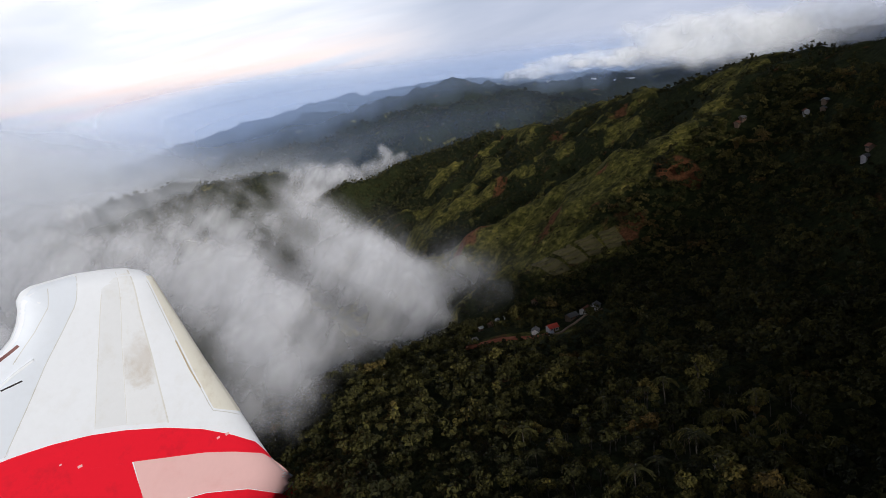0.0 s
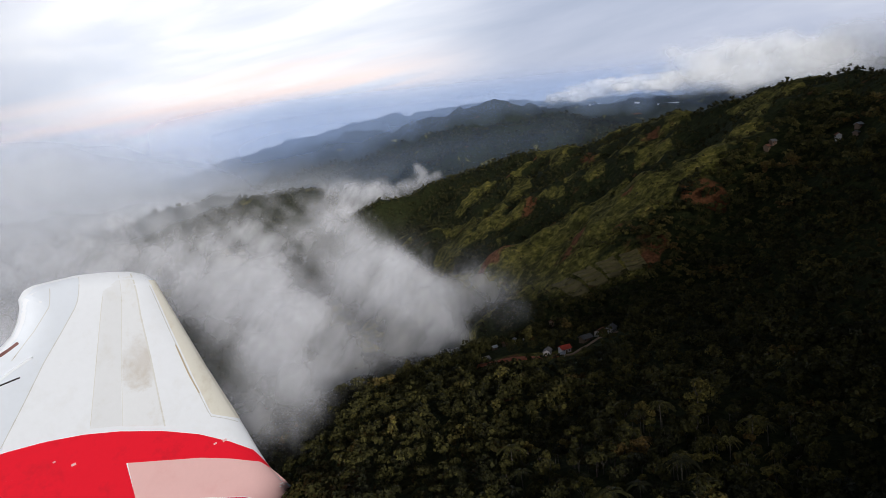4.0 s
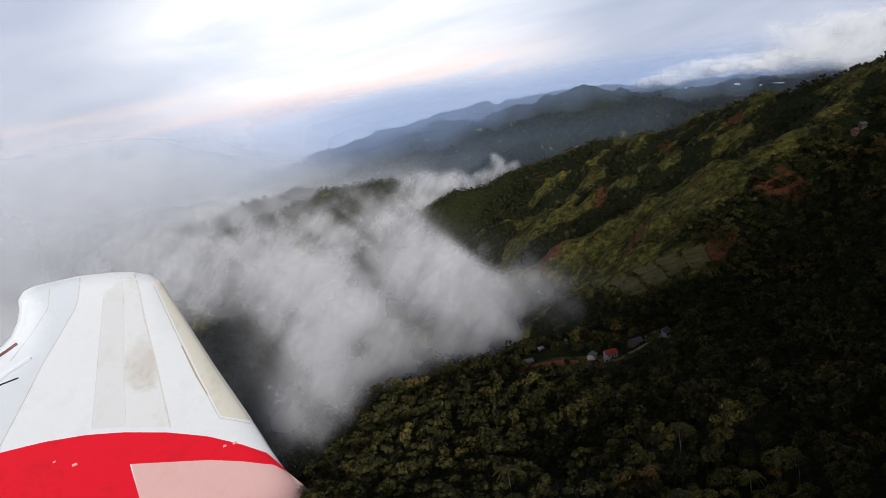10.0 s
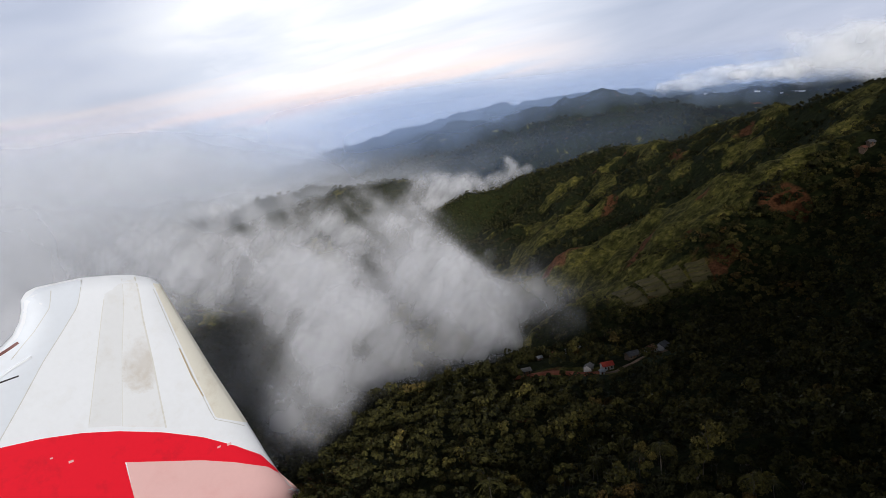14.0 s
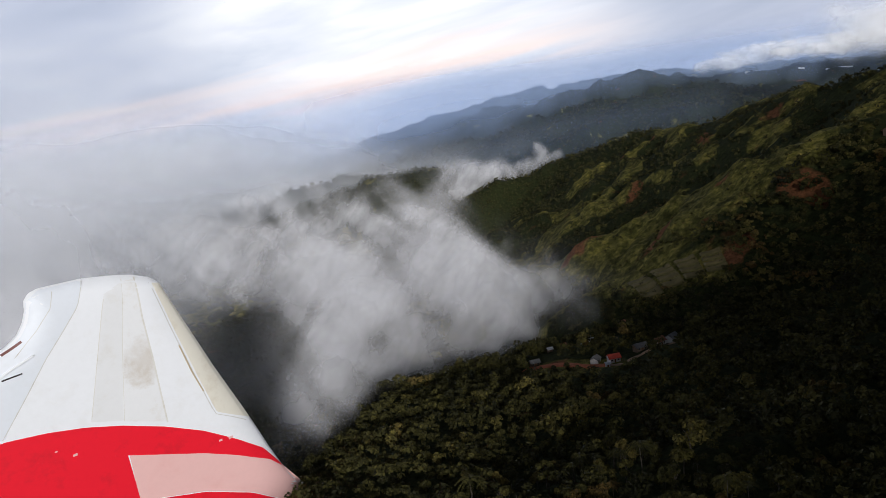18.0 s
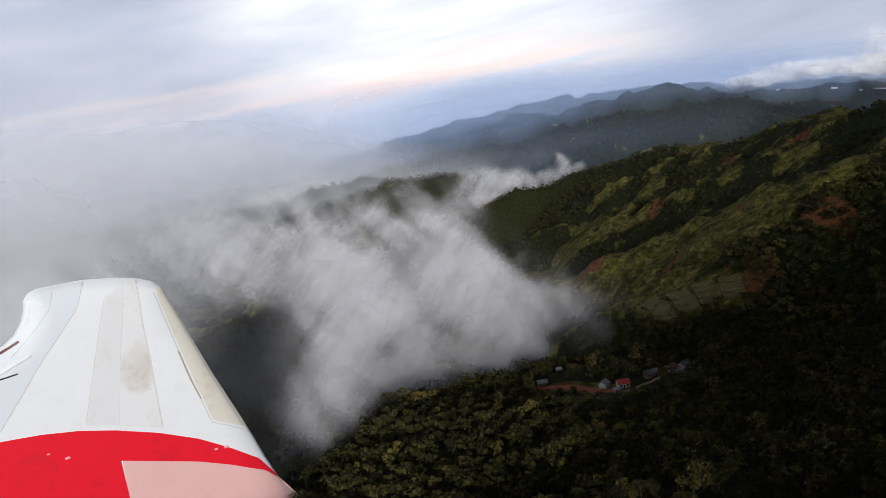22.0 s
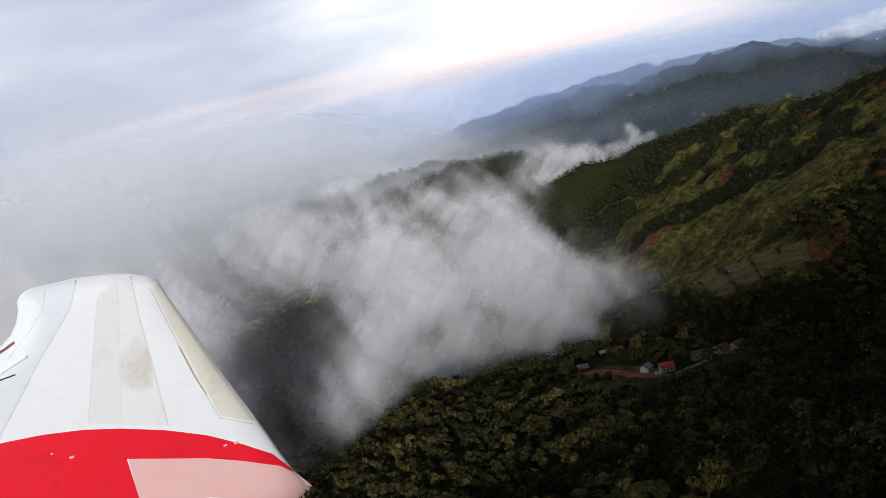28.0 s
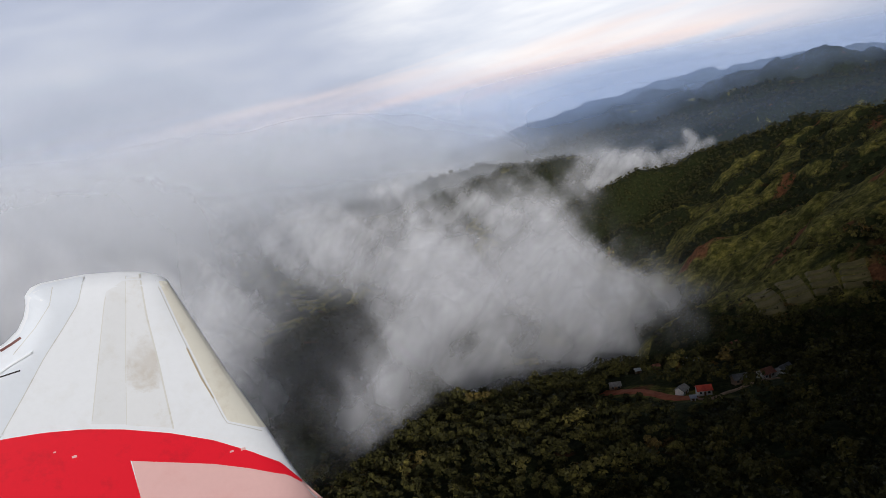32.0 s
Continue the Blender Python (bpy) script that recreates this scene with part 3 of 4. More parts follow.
# ---- the wing ----
def paint(name, color, stain, amount, rough=0.35, spot=None):
    m, n, l = material(name)
    pos = n.new("ShaderNodeTexCoord").outputs["Object"]
    blot = noise_of(n, l, pos, 0.11, 8, 0.7)
    fine = noise_of(n, l, pos, 0.5, 5, 0.6)
    grime = ramp(n, l, blot, [(0.52, (0, 0, 0)), (0.78, (amount,) * 3)])
    col = mix(n, l, grime, color, stain)
    if spot:
        d = n.new("ShaderNodeVectorMath")
        d.operation = "DISTANCE"
        d.inputs[1].default_value = (spot[0], spot[1], 4.5)
        l.new(pos, d.inputs[0])
        ring = n.new("ShaderNodeMath")
        ring.operation = "MULTIPLY_ADD"
        l.new(blot, ring.inputs[0])
        ring.inputs[1].default_value = -30.0
        l.new(d.outputs["Value"], ring.inputs[2])
        spread = n.new("ShaderNodeMapRange")
        spread.inputs["From Min"].default_value, spread.inputs["From Max"].default_value = -13.0, -3.0
        l.new(ring.outputs["Value"], spread.inputs["Value"])
        near = ramp(n, l, spread.outputs["Result"], [(0.0, (0.34, 0.34, 0.34)), (1.0, (0, 0, 0))])
        col = mix(n, l, near, col, (0.44, 0.33, 0.20))
    col = mix(n, l, 0.05, col, ramp(n, l, fine, [(0.3, (0.5, 0.5, 0.5)), (0.7, (1, 1, 1))]), "MULTIPLY")
    finish(n, l, col, rough, fine, 0.03, 0.3, spec=0.4)
    return m


WHITE = paint("white_paint", (0.90, 0.915, 0.94), (0.74, 0.72, 0.67), 0.30, 0.5)
SEAM = paint("seam_tape", (0.77, 0.755, 0.71), (0.55, 0.50, 0.40), 0.8, 0.5)
RED = paint("red_paint", (0.90, 0.016, 0.035), (0.50, 0.02, 0.03), 0.5)
PINK = paint("faded_red_film", (0.88, 0.54, 0.51), (0.84, 0.46, 0.43), 0.6)
CREAM = paint("yellowed_tape", (0.80, 0.765, 0.665), (0.56, 0.48, 0.36), 0.6, 0.5)
TAPE = paint("grey_tape_edge", (0.69, 0.685, 0.66), (0.42, 0.36, 0.27), 0.8, 0.5)
DARK = paint("dark_gap", (0.03, 0.025, 0.025), (0.05, 0.03, 0.03), 0.5, 0.8)
BROWN = paint("brown_stain", (0.52, 0.42, 0.28), (0.62, 0.55, 0.42), 0.9, 0.6)

LEFT = [(-31.8, 52.5), (-32.4, 48.8), (-34.1, 44.8), (-37.2, 40.6), (-41.6, 37.5), (-49.7, 33.8), (-60.1, 27.5), (-70, 16), (-80, -4)]
TIP = [(-31.8, 52.5), (-29.6, 55.1), (-26.1, 56.1), (-17.6, 55.9), (-10.5, 55.7), (1.4, 53.8), (8.7, 52.0), (14.8, 49.3), (18.2, 46.3)]
RIGHT = [(18.2, 46.3), (24.9, 25.2), (31.9, 3.2), (39.6, -18.4), (44.1, -31.5), (48.0, -43.9), (51.8, -54.4), (56.7, -63.9), (65.3, -74.8), (74, -88)]
WING_AT = Matrix(((0.72464, -0.04634, 0.59377, -121.889), (0.59504, 0.01663, -0.72488, 263.074), (0.02529, 0.93669, 0.04225, 26.931), (0, 0, 0, 1)))


def along(line, u):
    line = np.array(line, float)
    d = np.concatenate([[0], np.cumsum(np.hypot(*np.diff(line, axis=0).T))])
    u = np.asarray(u) * d[-1]
    return np.stack([np.interp(u, d, line[:, 0]), np.interp(u, d, line[:, 1])], -1)


def camber(p):
    """How far the skin stands out: a rounded nose and tip, flat between."""
    best = np.full(p.shape[:-1], 1e9)
    edge = LEFT[::-1] + TIP[1:] + RIGHT[1:]
    for (x0, y0), (x1, y1) in zip(edge, edge[1:]):
        dx, dy = x1 - x0, y1 - y0
        u = np.clip(((p[..., 0] - x0) * dx + (p[..., 1] - y0) * dy) / (dx * dx + dy * dy + 1e-9), 0, 1)
        best = np.minimum(best, np.hypot(p[..., 0] - x0 - u * dx, p[..., 1] - y0 - u * dy))
    t = np.clip(best / 12, 0, 1)
    return 4.5 * np.sqrt(1 - (1 - t) ** 2)


def grid_faces(rows, cols):
    i, j = np.meshgrid(np.arange(rows - 1), np.arange(cols - 1), indexing="ij")
    return np.stack([i * cols + j, (i + 1) * cols + j, (i + 1) * cols + j + 1, i * cols + j + 1], -1).reshape(-1, 4)


def patch(name, top, low, mat, parent, proud=0.12, cols=40, rows=14, label="", outer=0.0):
    """A piece of film on the skin between two lines, with thickness."""
    u = np.linspace(0, 1, cols)
    a, b = along(top, u), along(low, u)
    v = np.linspace(0, 1, rows)[:, None, None]
    p = a[None] * (1 - v) + b[None] * v
    z = camber(p) + proud + outer * v[..., 0]
    z[0], z[-1], z[:, 0], z[:, -1] = z[0] - proud - 0.02, z[-1] - proud - 0.02, z[:, 0] - proud - 0.02, z[:, -1] - proud - 0.02
    p[1], p[-2] = p[0] * 0.97 + p[1] * 0.03, p[-1] * 0.97 + p[-2] * 0.03
    z[1], z[-2] = camber(p[1]) + proud, camber(p[-2]) + proud + outer
    z[1, 0], z[1, -1], z[-2, 0], z[-2, -1] = z[0, 0], z[0, -1], z[-1, 0], z[-1, -1]
    co = np.concatenate([p, z[..., None]], -1).reshape(-1, 3)
    return part(name, quick_mesh(name, co, grid_faces(rows, cols), mat), mat, parent, label)


def strip(name, line, width, mat, parent, proud=0.05, label=""):
    line = np.array(line, float)
    t = np.gradient(line, axis=0)
    side = np.stack([-t[:, 1], t[:, 0]], -1) / np.hypot(t[:, 0], t[:, 1])[:, None] * width / 2
    return patch(name, (line + side).tolist(), (line - side).tolist(), mat, parent, proud, 24, 5, label)


def build_wing():
    wing = tagged(new("aircraft_wing"), "white aircraft wing with a red band and worn taped seams", "wing")
    wing.matrix_world = WING_AT
    u = np.linspace(0, 1, 70)
    v = np.concatenate([[0, 0.004, 0.012, 0.025, 0.045], np.linspace(0.07, 0.93, 50), [0.955, 0.975, 0.988, 0.996, 1]])[None, :, None]
    a, b = along(LEFT, u)[:, None], along(RIGHT, u)[:, None]
    tip = along(TIP, v[0, :, 0])[None]
    chord = a * (1 - v) + b * v
    bow = tip - (tip[:, :1] * (1 - v) + tip[:, -1:] * v)
    p = chord + bow * np.exp(-u / 0.06)[:, None, None]
    z = camber(p)
    front = np.concatenate([p, z[..., None]], -1).reshape(-1, 3)
    rear = np.concatenate([p, -0.6 * z[..., None] - 0.2], -1).reshape(-1, 3)
    f = grid_faces(70, v.shape[1])
    part("skin", quick_mesh("skin", front, f, WHITE, True), WHITE, wing)
    part("lower_skin", quick_mesh("lower_skin", rear, f[:, ::-1], WHITE, True), WHITE, wing)
    band_top = [(-72.2, 3.9), (-59.7, 3.2), (-49.5, 2.6), (-36.9, 0.6), (-23.6, -2.7), (-11.0, -7.2), (4.8, -14.3), (20.1, -22.9), (33.3, -32.7), (44.2, -42.2), (51.6, -54.2)]
    band_low = [(-75.6, -3.2), (-61.5, -4.9), (-51.7, -7.2), (-30.7, -13.2), (-12.0, -20.3), (17.9, -32.8), (31.7, -40.0), (46.1, -48.9), (53.2, -57.2)]
    patch("red_band", band_top, band_low, RED, wing, 0.05, 60, 14, "glossy red band")
    patch("red_panel", [(-75.6, -3.0), (-61.5, -4.7), (-51.7, -7.0), (-30.7, -13.0), (-11.0, -20.5)], [(-79, -8), (-62, -30), (-40, -45), (-10.5, -53)], RED, wing, 0.025, 40, 16, "red panel")
    patch("pink_panel", [(-11.9, -20.1), (17.9, -32.6), (31.7, -39.8), (46.1, -48.7), (53.3, -57.2)], [(-12.7, -41.0), (14.2, -49.6), (33.8, -59.6), (50, -72), (62.5, -72.2)], PINK, wing, 0.03, 40, 16, "faded pink panel")
    patch("lower_red_band", [(-12.7, -41.3), (14.2, -49.9), (33.8, -59.9), (50, -72.3), (63, -72.6)], [(-13.5, -55), (14, -62), (34, -72), (52, -84), (72, -86)], RED, wing, 0.05, 40, 12, "red band")
    patch("leading_edge_tape", [(14.9, 46.9), (18.9, 24.0), (23.7, 0.0), (27.4, -16.8)], [(18.1, 45.9), (24.7, 25.2), (31.7, 3.2), (42.0, -25.8)], CREAM, wing, 0.05, 40, 12, "yellowed leading edge tape", 0.5)
    patch("wing_panel", [(-4.4, 47.6), (-6.6, 42.1), (-13.6, 21.6), (-21.6, -1.9)], [(3.6, 50.8), (0.2, 37), (-3.1, 23.8), (-9.9, -6.0)], paint("grey_film", (0.84, 0.845, 0.85), (0.70, 0.67, 0.61), 0.4), wing, 0.03, 40, 8, "greyish film panel")
    patch("stained_panel", [(3.9, 50.8), (0.5, 37), (-2.8, 23.8), (-9.5, -6.6)], [(8.5, 50.4), (7.2, 34.7), (7.1, 16.0), (6.2, -13.2)], paint("stained_film", (0.87, 0.875, 0.88), (0.64, 0.58, 0.48), 0.5, spot=(3.5, 17.0)), wing, 0.03, 40, 8, "stained film panel")
    # the sky's bluish reflection is put into the aileron's white
    patch("aileron", [(-12.0, 55.3), (-26.1, 55.6), (-31.2, 52.3), (-32.0, 48.8), (-33.7, 44.8), (-36.8, 40.6), (-41.4, 37.2), (-49.5, 33.5), (-59.9, 27.2), (-69.8, 15.7), (-72, 4.4)], [(-10.8, 54.6), (-14.8, 45.8), (-22.5, 37.3), (-30.7, 28.7), (-39.9, 17.4), (-48.7, 7.1), (-50.5, 3.4)], paint("sky_tinted_white", (0.80, 0.835, 0.885), (0.70, 0.70, 0.69), 0.3, 0.5), wing, 0.03, 60, 20, "white aileron panel tinted with the sky's reflection")
    strip("aileron_seam", [(-10.6, 55.0), (-14.6, 45.8), (-22.3, 37.3), (-30.5, 28.7), (-39.7, 17.4), (-48.5, 7.1), (-52, 3)], 0.35, TAPE, wing)
    strip("seam", [(-4.2, 47.6), (-6.4, 42.1), (-13.4, 21.6), (-21.4, -1.9)], 0.32, SEAM, wing, 0.05)
    strip("seam", [(3.8, 51.8), (0.4, 37), (-3.0, 23.8), (-9.7, -6.5)], 0.28, SEAM, wing, 0.05)
    strip("seam", [(8.8, 51.2), (7.5, 34.7), (7.4, 16.0), (6.9, 1.6), (6.5, -13.8)], 0.65, SEAM, wing, 0.05)
    strip("seam", [(-21.3, 54.9), (-24.0, 47.7), (-30.7, 40.5), (-40.7, 32.1)], 0.3, TAPE, wing)
    strip("seam", [(13.9, 47.4), (17.9, 24.2), (22.7, 0.1), (26.6, -17.4), (34.0, -22.0), (42.2, -28.0)], 0.35, TAPE, wing, 0.08)
    strip("loose_tape", [(18.9, 18), (21.5, 4), (24.2, -6)], 0.6, BROWN, wing, 0.2, "lifted brown tape edge")
    strip("hinge_gap", [(-44.0, 34.9), (-40, 36.4), (-36.2, 38.1)], 0.9, paint("brown_gap", (0.22, 0.09, 0.08), (0.1, 0.06, 0.05), 0.6), wing, 0.15, "dark hinge gap")
    strip("hinge_gap", [(-46.3, 25.8), (-42, 26.1), (-39.0, 26.3)], 0.55, DARK, wing, 0.15, "dark hinge gap")
    strip("control_horn", [(-47, 27), (-41, 29.5), (-33.5, 32.0)], 0.7, WHITE, wing, 0.7, "white tape ridge")
    for x, y, r in ((-29.9, -11.9, 0.9), (-35.9, -7.9, 0.5), (26.0, -30.1, 0.8), (30.6, -30.7, 1.0)):
        strip("chip", [(x - r, y), (x, y + 0.1), (x + r, y)], r, PINK, wing, 0.2, "pale paint chip")


build_wing()


# ---- trees ----
def leaf_material(name, dark, mid, light, by_object=False):
    m, n, l = material(name)
    island = n.new("ShaderNodeNewGeometry").outputs["Random Per Island"]
    if by_object:
        own = n.new("ShaderNodeObjectInfo").outputs["Random"]
    else:
        a = n.new("ShaderNodeAttribute")
        a.attribute_name = "tint"
        own = a.outputs["Fac"]
    whole = ramp(n, l, own, [(0.0, dark), (0.40, mid), (0.70, tuple(v * 1.15 for v in mid)), (0.90, light), (1.0, (light[0] * 0.95, light[1] * 0.72, light[2] * 0.8))])
    col = mix(n, l, 1.0, whole, ramp(n, l, island, [(0.0, (0.5, 0.5, 0.5)), (0.6, (1, 1, 1)), (1.0, (1.55, 1.5, 1.25))]), "MULTIPLY")
    finish(n, l, col, 0.75, spec=0.2)
    return m


LEAF = leaf_material("leaves", (0.024, 0.025, 0.009), (0.060, 0.056, 0.015), (0.150, 0.128, 0.034), True)
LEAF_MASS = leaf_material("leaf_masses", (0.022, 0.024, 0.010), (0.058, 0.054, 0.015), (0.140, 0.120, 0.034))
m_bark, nb, lb = material("bark")
grain = noise_of(nb, lb, nb.new("ShaderNodeTexCoord").outputs["Object"], 2.5, 6, 0.6)
finish(nb, lb, ramp(nb, lb, grain, [(0.3, (0.05, 0.04, 0.03)), (0.7, (0.22, 0.19, 0.15))]), 0.9, grain, 0.5, 0.1)
BARK = m_bark


def leaf_quads(rng, centre, normal, size):
    """Small bent leaf sprays at the given places."""
    k = len(centre)
    normal = normal + 0.6 * rng.normal(size=(k, 3))
    normal /= np.linalg.norm(normal, axis=1, keepdims=True)
    t = np.cross(normal, rng.normal(size=(k, 3)))
    t /= np.linalg.norm(t, axis=1, keepdims=True)
    b = np.cross(normal, t)
    s = (size * rng.uniform(0.6, 1.3, k))[:, None]
    co = np.stack([centre - t * s * 1.05, centre - b * s * 0.62 + normal * s * 0.2, centre + t * s * 1.05, centre + b * s * 0.62 + normal * s * 0.2], 1)
    return co.reshape(-1, 3), np.arange(4 * k).reshape(k, 4)


def crown(rng, radius, height, base, count, size):
    """Leaf sprays over a handful of uneven lobes, with gaps between them."""
    lobes = max(5, int(radius * 2))
    a = rng.uniform(0, 2 * np.pi, lobes)
    off = rng.uniform(0.2, 0.95, lobes) * radius
    c = np.stack([np.cos(a) * off, np.sin(a) * off, base + height * rng.uniform(0.1, 0.85, lobes)], -1)
    c[0] = (0, 0, base + height * 0.8)
    r = radius * rng.uniform(0.2, 0.55, lobes)
    pick = rng.integers(0, lobes, count)
    d = rng.normal(size=(count, 3))
    d[:, 2] = np.abs(d[:, 2]) * 1.1 - 0.35
    d /= np.linalg.norm(d, axis=1, keepdims=True)
    return leaf_quads(rng, c[pick] + d * r[pick][:, None] * rng.uniform(0.7, 1.08, count)[:, None] * (1, 1, 0.75), d + (0, 0, 0.5), size)


def trunk_bm(rng, height, thick, limbs=4):
    bm = bmesh.new()

    def tube(path, r0, r1):
        rings = []
        for k, p in enumerate(path):
            r = r0 + (r1 - r0) * k / (len(path) - 1)
            rings.append([bm.verts.new((p[0] + r * math.cos(q * math.tau / 6), p[1] + r * math.sin(q * math.tau / 6), p[2])) for q in range(6)])
        for lo, hi in zip(rings, rings[1:]):
            for q in range(6):
                bm.faces.new((lo[q], lo[(q + 1) % 6], hi[(q + 1) % 6], hi[q]))
        bm.faces.new(rings[-1])

    lean = rng.uniform(-0.4, 0.4, 2)
    tube([(0, 0, -1.5), (lean[0] * 0.3, lean[1] * 0.3, height * 0.45), (lean[0], lean[1], height)], thick, thick * 0.5)
    for k in range(limbs):
        a = k * math.tau / limbs + rng.uniform(-0.5, 0.5)
        reach = height * rng.uniform(0.3, 0.5)
        tube([(lean[0] * 0.8, lean[1] * 0.8, height * 0.75), (math.cos(a) * reach * 0.5, math.sin(a) * reach * 0.5, height * 1.05), (math.cos(a) * reach, math.sin(a) * reach, height * 1.3)], thick * 0.45, thick * 0.15)
    return bm


def make_tree(seed, radius, height, stem):
    rng = np.random.default_rng(seed)
    tree = tagged(new("tree"), "leafy green broadleaf tree in dense hillside forest", "tree", group="forest trees")
    part("trunk", trunk_bm(rng, stem, 0.16 + radius * 0.03), BARK, tree)
    co, f = crown(rng, radius, height, stem * 0.75, 520, 0.46)
    part("crown", quick_mesh("crown", co, f, LEAF), LEAF, tree)
    return tree


def frond_arrays(rng, fronds, reach, top):
    cs, fs, k = [], [], 0
    for q in range(fronds):
        a, lift = q * math.tau / fronds + rng.uniform(-0.2, 0.2), rng.uniform(0.1, 0.9)
        for sgn in (-1, 1):
            for u in np.linspace(0.08, 1.0, 9):
                p0 = np.array([math.cos(a) * reach * u, math.sin(a) * reach * u, top + reach * (lift * u - (0.45 + lift) * u * u)])
                wide = 0.42 * math.sin(math.pi * min(0.97, u * 0.85 + 0.1)) + 0.15
                side = np.array([-math.sin(a), math.cos(a), 0]) * sgn * wide
                fwd = np.array([math.cos(a), math.sin(a), -0.1]) * 0.5
                cs += [p0, p0 + fwd * 0.7, p0 + side + fwd * 1.3 + (0, 0, -0.35), p0 + side * 0.9 + fwd * 0.6 + (0, 0, -0.35)]
                fs.append((k, k + 1, k + 2, k + 3))
                k += 4
    return np.array(cs), np.array(fs)


def make_palm(seed, stem):
    rng = np.random.default_rng(seed)
    palm = tagged(new("palm"), "tall coconut palm with drooping fronds among forest trees", "palm", group="palms")
    part("trunk", trunk_bm(rng, stem, 0.22, 0), BARK, palm)
    co, f = frond_arrays(rng, 13, 3.6, stem)
    part("crown", quick_mesh("crown", co, f, LEAF), LEAF, palm)
    return palm


def scatter(x0, x1, y0, y1, gap, seed, keep):
    """Places on a shaken grid where keep(x, y, chance) holds."""
    rng = np.random.default_rng(seed)
    x, y = np.meshgrid(np.arange(x0, x1, gap), np.arange(y0, y1, gap))
    x, y = x.ravel() + rng.uniform(-0.5, 0.5, x.size) * gap, y.ravel() + rng.uniform(-0.5, 0.5, x.size) * gap
    ok = keep(x, y, rng.uniform(0, 1, x.size))
    return x[ok], y[ok]


def in_view(x, y):
    return (y > 40) & (x > -1.35 * y - 100) & (x < 0.62 * y + 90)


# place, turn, length, width, wall height, roof and wall kind
HOUSES = [
    (82, 360, 12, 7.5, 5.5, 2.7, "red", "white"), (73, 364, 62, 6.5, 5.0, 2.6, "grey", "white"), (98, 368, 20, 8.5, 5.5, 2.6, "grey", "timber"),
    (109, 372, 35, 7.5, 6.0, 2.7, "rust", "white"), (117, 375, 48, 8.5, 6.0, 2.8, "grey", "white"), (77, 350, 5, 2.6, 2.2, 1.9, "tin", "white"),
    (53, 411, 20, 3.6, 2.8, 2.0, "tin", "timber"), (78, 455, 70, 3.8, 3.0, 2.1, "tin", "white"), (84, 451, 15, 4.0, 3.0, 2.1, "tin", "white"),
    (103, 441, 40, 6.0, 4.5, 2.4, "rust", "timber"), (62, 418, 30, 4.2, 3.2, 2.2, "rust", "timber"), (42, 392, 15, 6.5, 4.5, 2.4, "grey", "timber"),
    (307, 400, 20, 5.5, 4, 2.3, "tin", "timber"), (296, 405, 60, 6, 4.5, 2.4, "rust", "white"), (300, 394, 35, 5.2, 4, 2.3, "grey", "timber"),
    (256, 315, 15, 5.4, 4, 2.3, "grey", "white"), (263, 319, 70, 5.2, 4, 2.3, "rust", "timber"), (272, 445, 30, 5.5, 4, 2.3, "rust", "timber"), (278, 447, 10, 5, 4, 2.4, "grey", "timber"),
]


def open_ground(x, y):
    near = np.ones(x.shape, bool)
    for a, b, *_ in HOUSES + [(44, 385), (49, 380), (54, 375), (59, 370), (64, 364), (69, 358), (76, 352), (86, 353), (92, 356)]:
        for k in (0, 6, 12, 18):
            near &= np.hypot(x - a + 0.2 * k, y - b + k) > (6.5 if k == 0 else 5.2)
    return near


def forest(name, x, y, protos, lo, hi, label, seed, mat, top=1.0):
    """Many trees joined into one mesh; a low top darkens their leaves."""
    rng = np.random.default_rng(seed)
    z = land(x, y)
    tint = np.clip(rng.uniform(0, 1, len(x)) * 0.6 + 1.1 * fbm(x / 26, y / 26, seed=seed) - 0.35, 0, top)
    which, scale, turn = rng.integers(0, len(protos), len(x)), rng.uniform(lo, hi, len(x)), rng.uniform(0, 6.28, len(x))
    cos_, sin_ = np.cos(turn) * scale, np.sin(turn) * scale
    cs, fs, ts, at = [], [], [], 0
    for w, (co, f) in enumerate(protos):
        idx = np.nonzero(which == w)[0]
        if not len(idx):
            continue
        c = np.stack([co[None, :, 0] * cos_[idx, None] - co[None, :, 1] * sin_[idx, None] + x[idx, None],
                      co[None, :, 0] * sin_[idx, None] + co[None, :, 1] * cos_[idx, None] + y[idx, None],
                      co[None, :, 2] * scale[idx, None] + z[idx, None]], -1)
        cs.append(c.reshape(-1, 3))
        fs.append((f[None] + (np.arange(len(idx)) * len(co))[:, None, None] + at).reshape(-1, f.shape[1]))
        ts.append(np.repeat(tint[idx], len(co)))
        at += len(idx) * len(co)
    me = quick_mesh(name, np.concatenate(cs), np.concatenate(fs), mat)
    me.attributes.new("tint", "FLOAT", "POINT").data.foreach_set("value", np.concatenate(ts).astype(np.float32))
    return tagged(new(name, me), label, "trees", kind="stuff")


